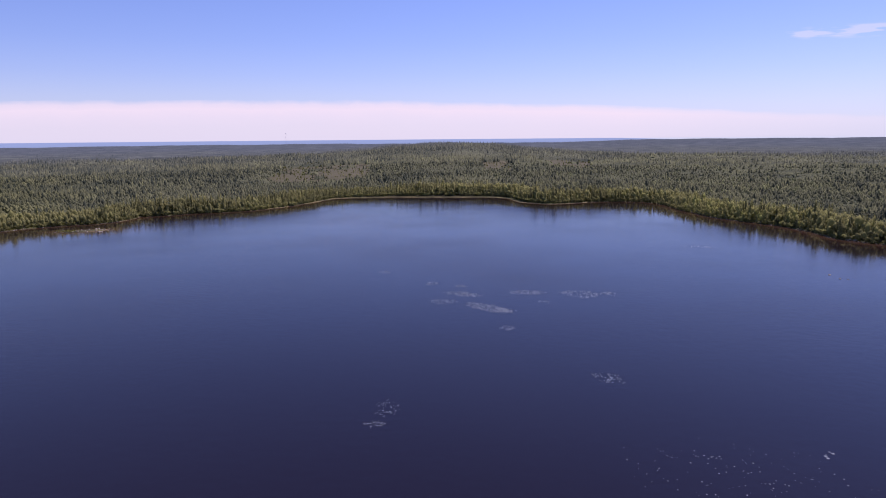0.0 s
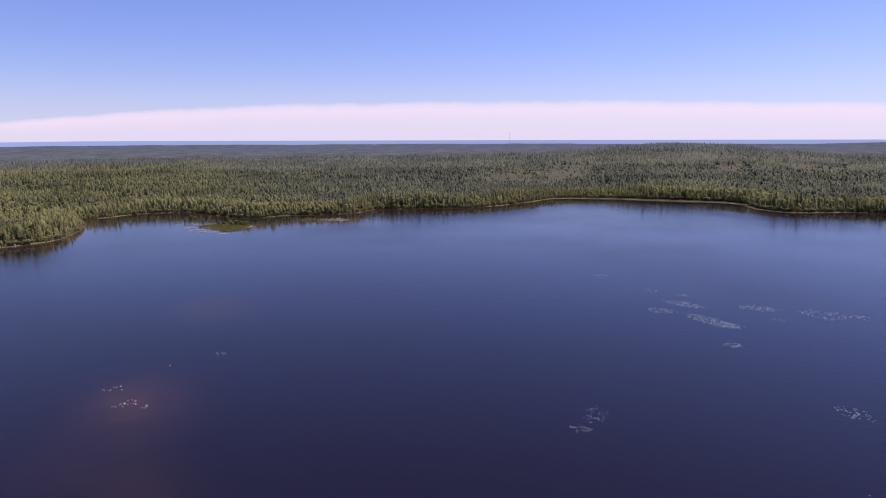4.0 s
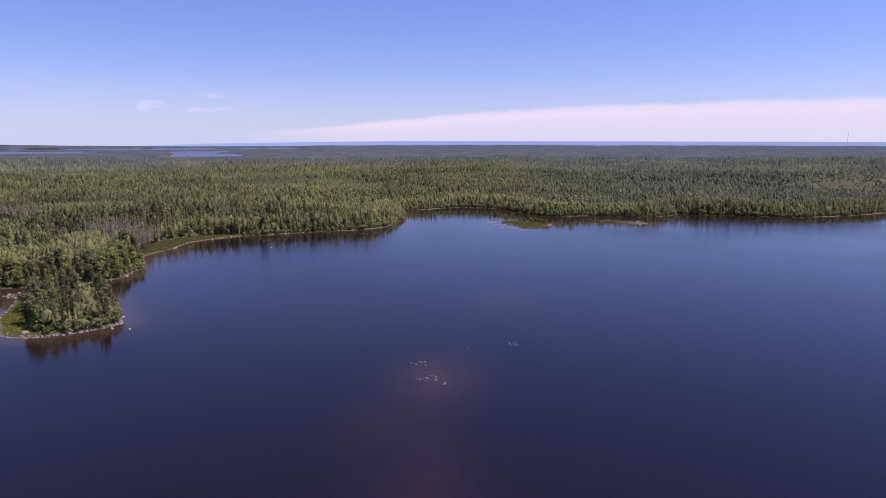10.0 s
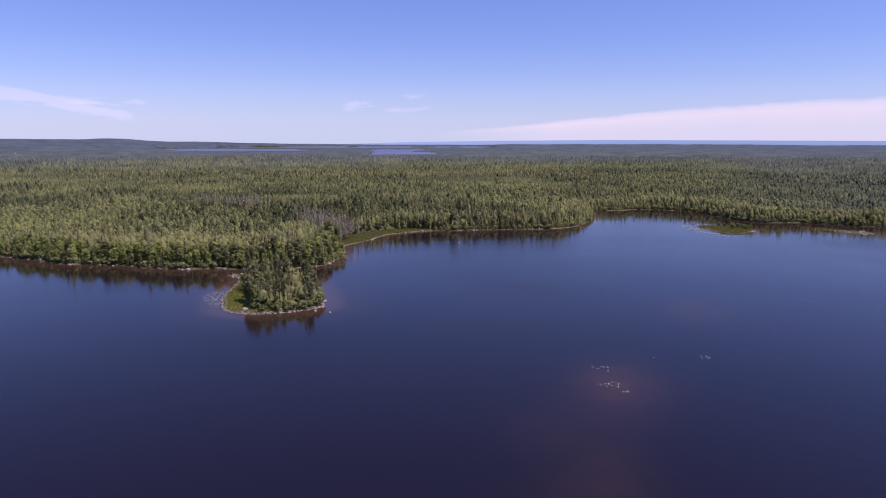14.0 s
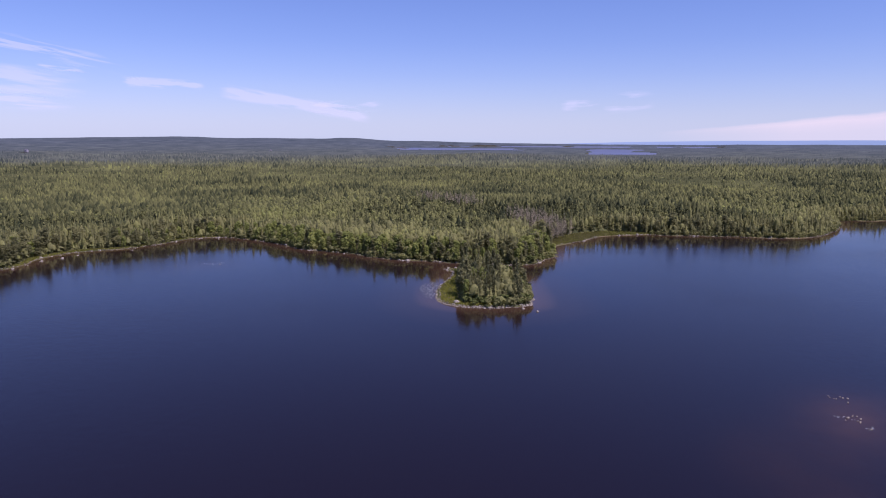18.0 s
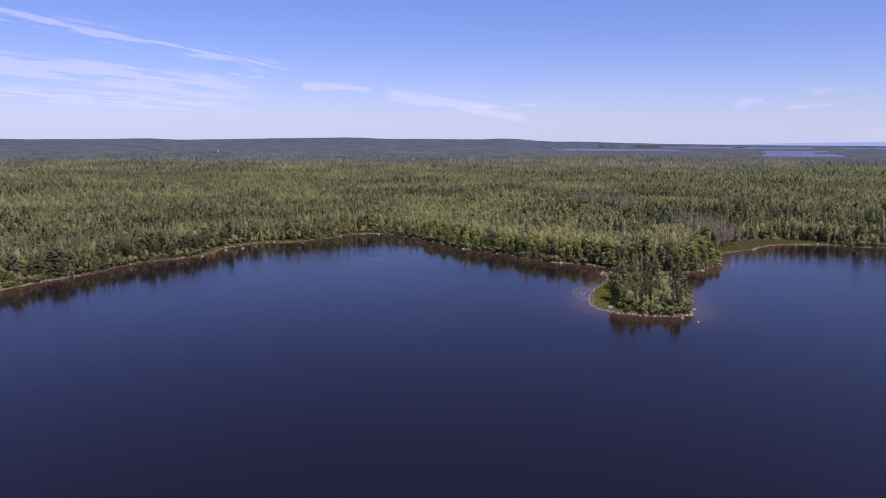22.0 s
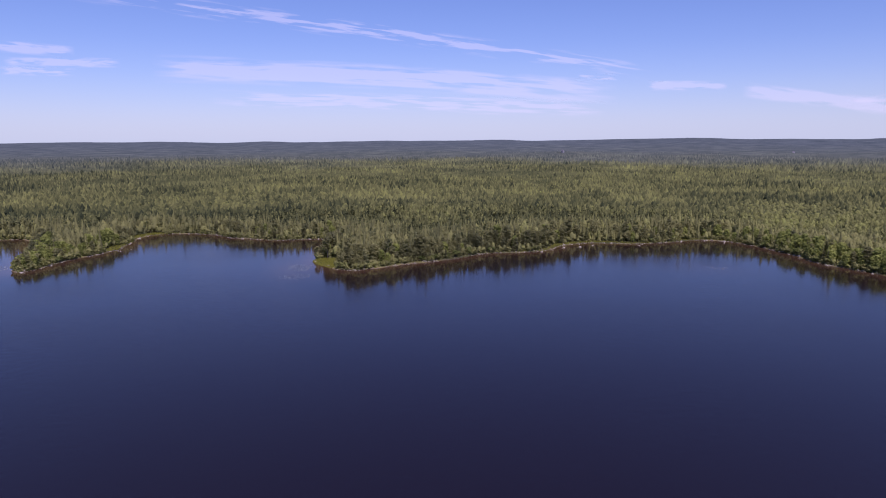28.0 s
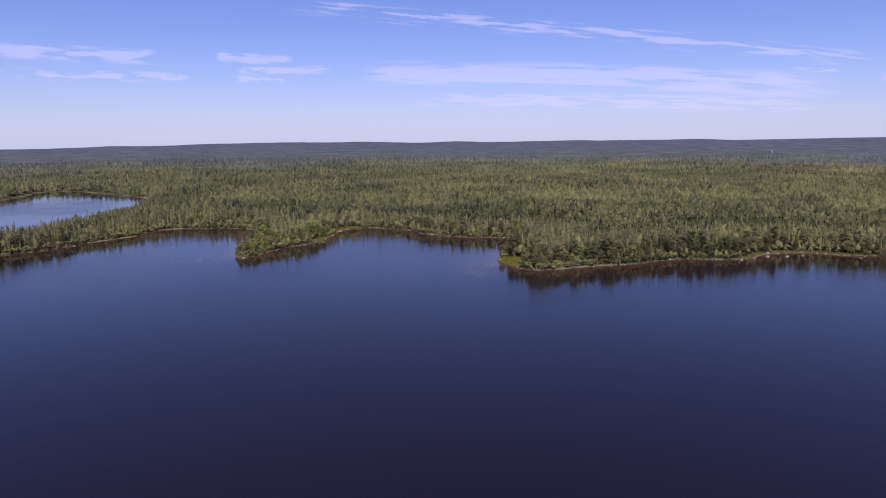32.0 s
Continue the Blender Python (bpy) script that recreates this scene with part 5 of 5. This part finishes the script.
def fallen_log(x0, y0, x1, y1, r):
    """A bare trunk lying half in the water, with a few branch stubs."""
    wood, stubs = Soup(), Soup()
    p, q = np.array([x0, y0, 0.25]), np.array([x1, y1, 0.1])
    along = (q - p) / np.linalg.norm(q - p)
    u, w = np.cross(along, (0, 0, 1.0)), np.array([0, 0, 1.0])
    a = np.arange(7) * 2 * np.pi / 7
    rings = [p + (q - p) * f + (np.cos(a)[:, None] * u + np.sin(a)[:, None] * w) * r * (1 - 0.6 * f) * rng.uniform(0.9, 1.1, (7, 1)) for f in np.linspace(0, 1, 6)]
    t = [tri for k in range(5) for i in range(7) for tri in ((k * 7 + i, k * 7 + (i + 1) % 7, k * 7 + 7 + i), (k * 7 + (i + 1) % 7, k * 7 + 7 + (i + 1) % 7, k * 7 + 7 + i))]
    t += [(0, i, i + 1) for i in range(1, 6)] + [(35, 35 + i + 1, 35 + i) for i in range(1, 6)]
    wood.add(np.concatenate(rings), t)
    for k in range(7):
        c = p + (q - p) * rng.uniform(0.3, 0.95)
        limb(stubs, c, c + u * rng.uniform(-0.9, 0.9) + w * rng.uniform(0.2, 0.9), 0.05)
    top = thing("fallen_log", "dark weathered fallen log lying in the shallow bay", "log", "fallen logs at the shore")
    part("trunk", mesh_of("trunk", *wood.arrays(), mat_bark), top)
    part("branch_stubs", mesh_of("branch_stubs", *stubs.arrays(), mat_bark), top)


for row in ((-322, 140, -308, 141.5, 0.22), (-309.5, 137.0, -301.0, 134.0, 0.18)):
    fallen_log(*row)


# ---- lily pads ----
def pad_material():
    m, n, links, bsdf, out = nodes_of("lily_pad")
    a = n.new("ShaderNodeAttribute")
    a.attribute_name = "tint"
    r = ramp(n, [(0.0, (0.11, 0.135, 0.095)), (0.6, (0.20, 0.225, 0.19)), (1.0, (0.33, 0.34, 0.31))])
    links.new(a.outputs["Fac"], r.inputs["Fac"])
    links.new(r.outputs["Color"], bsdf.inputs["Base Color"])
    bsdf.inputs["Roughness"].default_value = 0.32
    return m


mat_pad = pad_material()
pad_shapes = []
for k in range(4):
    a = np.linspace(0.25, 6.05, 8)
    rr = np.random.default_rng(500 + k).uniform(0.85, 1.1, 8)
    lift_edge = np.random.default_rng(510 + k).uniform(0.0, 0.16, 8)
    v = np.concatenate([[[0, 0, 0.02]], np.stack([np.cos(a) * rr, np.sin(a) * rr, lift_edge], 1)])
    pad_shapes.append((v, np.array([(0, i, i + 1) for i in range(1, 8)])))


def lilies(az_, d_, along, across, count, label="loose raft of pale floating lily pads on dark water", size=0.155, tilt=0.0):
    """A raft of pads, wider across the view than deep."""
    cx, cy = polar(az_, d_)
    r = np.random.default_rng(int(az_ * 10 + d_ + 5000))
    count = max(4, int(count * 1.1))
    ring, turn = np.sqrt(r.random(count)) * r.uniform(0.75, 1.15, count), r.uniform(0, 6.28, count)
    u, v = ring * np.cos(turn) * across, ring * np.sin(turn) * along
    v = v + u * tilt
    a = radians(az_)
    px, py = cx + u * math.cos(a) - v * math.sin(a), cy + u * math.sin(a) + v * math.cos(a)
    sc = r.uniform(0.5, 1.45, count) * size * min(1.6, max(1.0, d_ / 260))
    ob = plant("lily_pads", label, px, py, sc, sc, r.random(count), pad_shapes, r.integers(0, 4, count), mat_pad, 30, z=px * 0 + 0.015)
    return tagged(ob, category="lily pads", group="rafts of lily pads")


# the raft at (-21.1, 325) is added for a pale sheen of calm water
EASTERN_RAFTS = ((5.1, 252, 2.5, 2.6, 34), (1.0, 230, 3, 2.4, 40), (-1.5, 226, 2.5, 2.6, 36), (0.0, 204, 3.5, 4.5, 80), (-5.3, 193, 3.0, 3.5, 60), (-7.2, 217, 3.5, 6.0, 170), (-11.7, 217, 5.5, 6.5, 150), (-14.1, 219, 3.0, 2.6, 40), (-5.5, 175, 2.5, 2.2, 34), (-8.6, 205, 2.0, 2.5, 16), (-21.1, 325, 3.0, 8.0, 40), (38.8, 428, 8.0, 4.5, 150))
WESTERN_RAFTS = ((37.6, 400, 4.0, 6.0, 90), (78.0, 221, 12.0, 4.2, 430), (130.4, 270, 7.5, 5.0, 260), (131.0, 252, 6.0, 6.0, 130), (96.0, 281, 3.0, 5.0, 34), (150.5, 316, 7.0, 4.0, 60), (37.4, 163, 1.5, 2.0, 10), (38.9, 416, 4, 6, 90), (37.5, 427, 3, 5, 60), (36.8, 403, 4, 8, 110), (152.3, 316, 6, 6, 150), (153.6, 306, 6, 7, 120), (155.1, 301, 5, 7, 70))
for row in EASTERN_RAFTS + WESTERN_RAFTS:
    lilies(*row)
lilies(-3.9, 196, 4.6, 7.0, 400, size=0.14, tilt=-0.7)
lilies(-1.7, 214, 3.6, 6.0, 230, size=0.14, tilt=-0.35)
lilies(-14.2, 140, 3.2, 3.4, 55, size=0.13, tilt=-0.5)
lilies(5.2, 121, 4.0, 3.0, 50, size=0.10)
lilies(6.4, 114, 1.6, 2.1, 24, size=0.11)
# thick pale rafts on the shelf round the marsh islet
for az_, d_, along, across, count in ((39.1, 414, 6.0, 3.2, 420), (38.5, 402, 5.0, 4.2, 420), (38.2, 391, 3.5, 3.6, 200), (37.3, 388, 3.5, 4.0, 260), (36.4, 380, 2.5, 3.5, 110), (34.4, 407, 5.0, 2.2, 120)):
    lilies(az_, d_, along, across, count, "thick pale raft of lily pads round the marsh islet", 0.21)
lilies(43.4, 134.6, 1.2, 1.2, 9, size=0.13)
lilies(45.0, 137.5, 0.8, 2.6, 12, size=0.12)
lilies(-31.2, 117, 1.9, 1.1, 7, size=0.2)
lilies(-27.0, 103, 12.0, 20.0, 150, "single lily pads scattered wide over the lake", 0.09)


# ---- far mast and houses ----
def rod(bm, p, q, r, sides=5):
    p, q = Vector(p), Vector(q)
    m = Matrix.Translation((p + q) / 2) @ (q - p).to_track_quat("Z", "Y").to_matrix().to_4x4()
    bmesh.ops.create_cone(bm, cap_ends=True, segments=sides, radius1=r, radius2=r, depth=(q - p).length, matrix=m)


def plain(name, colour, rough=0.7, metal=0.0):
    m, n, links, bsdf, out = nodes_of(name)
    k = noise_node(n, links, 0.7, 4)
    r = ramp(n, [(0.3, tuple(c * 0.8 for c in colour)), (0.7, colour)])
    links.new(k.outputs["Fac"], r.inputs["Fac"])
    links.new(r.outputs["Color"], bsdf.inputs["Base Color"])
    bsdf.inputs["Roughness"].default_value, bsdf.inputs["Metallic"].default_value = rough, metal
    return m


mat_steel, mat_white, mat_roof = plain("galvanised_steel", (0.50, 0.52, 0.58), 0.6, 0.0), plain("white_boards", (0.32, 0.31, 0.29)), plain("grey_shingle", (0.16, 0.15, 0.15))
mat_pane = plain("dark_window", (0.05, 0.06, 0.08), 0.15)
mx, my = polar(12.8, 4550)
mz = float(relief(np.array([mx]), np.array([my]))[0])
mast = thing("radio_mast", "tall thin grey steel lattice mast above the far woods", "mast", at=pose(mx, my, mz))
corners = [(1.5 * math.cos(a), 1.5 * math.sin(a)) for a in (0.3, 2.4, 4.5)]
tall = lift(0.46, 4550) - mz
for cx_, cy_ in corners:
    bm = bmesh.new()
    rod(bm, (cx_, cy_, -1), (cx_ * 0.6, cy_ * 0.6, tall), 0.2)
    part("leg", bm_mesh("leg", bm, mat_steel), mast)
for k in range(14):
    bm = bmesh.new()
    z0, z1 = tall * k / 14, tall * (k + 1) / 14
    for i in range(3):
        (ax, ay), (bx, by) = corners[i], corners[(i + 1) % 3]
        rod(bm, (ax * 0.85, ay * 0.85, z0), (bx * 0.85, by * 0.85, z1), 0.12, 4)
    part("brace", bm_mesh("brace", bm, mat_steel), mast)
bm = bmesh.new()
rod(bm, (0, 0, tall - 5), (0, 0, tall + 2), 1.4, 8)
part("antenna_drum", bm_mesh("antenna_drum", bm, mat_steel), mast)


def house(px, py, turn, label):
    top = thing("house", label, "house", "houses in the far woods", pose(px, py, float(relief(np.array([px]), np.array([py]))[0]) - 0.3, 0, 0, turn))
    bm = bmesh.new()
    bmesh.ops.create_cube(bm, size=1, matrix=Matrix.Translation((0, 0, 2)) @ Matrix.Diagonal((6, 5, 4, 1)))
    for sx in (-3.0, 3.0):
        v = [bm.verts.new(p) for p in ((sx, -2.5, 4), (sx, 2.5, 4), (sx, 0, 6.2))]
        bm.faces.new(v)
    part("wall", bm_mesh("wall", bm, mat_white), top)
    for side in (-1, 1):
        bm = bmesh.new()
        bmesh.ops.create_cube(bm, size=1, matrix=Matrix.Translation((0, side * 1.35, 5.15)) @ Matrix.Rotation(-side * math.atan2(2.2, 2.5), 4, "X") @ Matrix.Diagonal((6.6, 3.6, 0.2, 1)))
        part("roof", bm_mesh("roof", bm, mat_roof), top)
    for wx in (-1.6, 1.6):
        for wy in (-2.52, 2.52):
            bm = bmesh.new()
            bmesh.ops.create_cube(bm, size=1, matrix=Matrix.Translation((wx, wy, 2.4)) @ Matrix.Diagonal((1.1, 0.1, 1.5, 1)))
            part("window", bm_mesh("window", bm, mat_pane), top)
    return top


house(*KNOLLS[0], 20, "small white gabled house in a far clearing")
house(*KNOLLS[1], 60, "white house half hidden in the far woods")
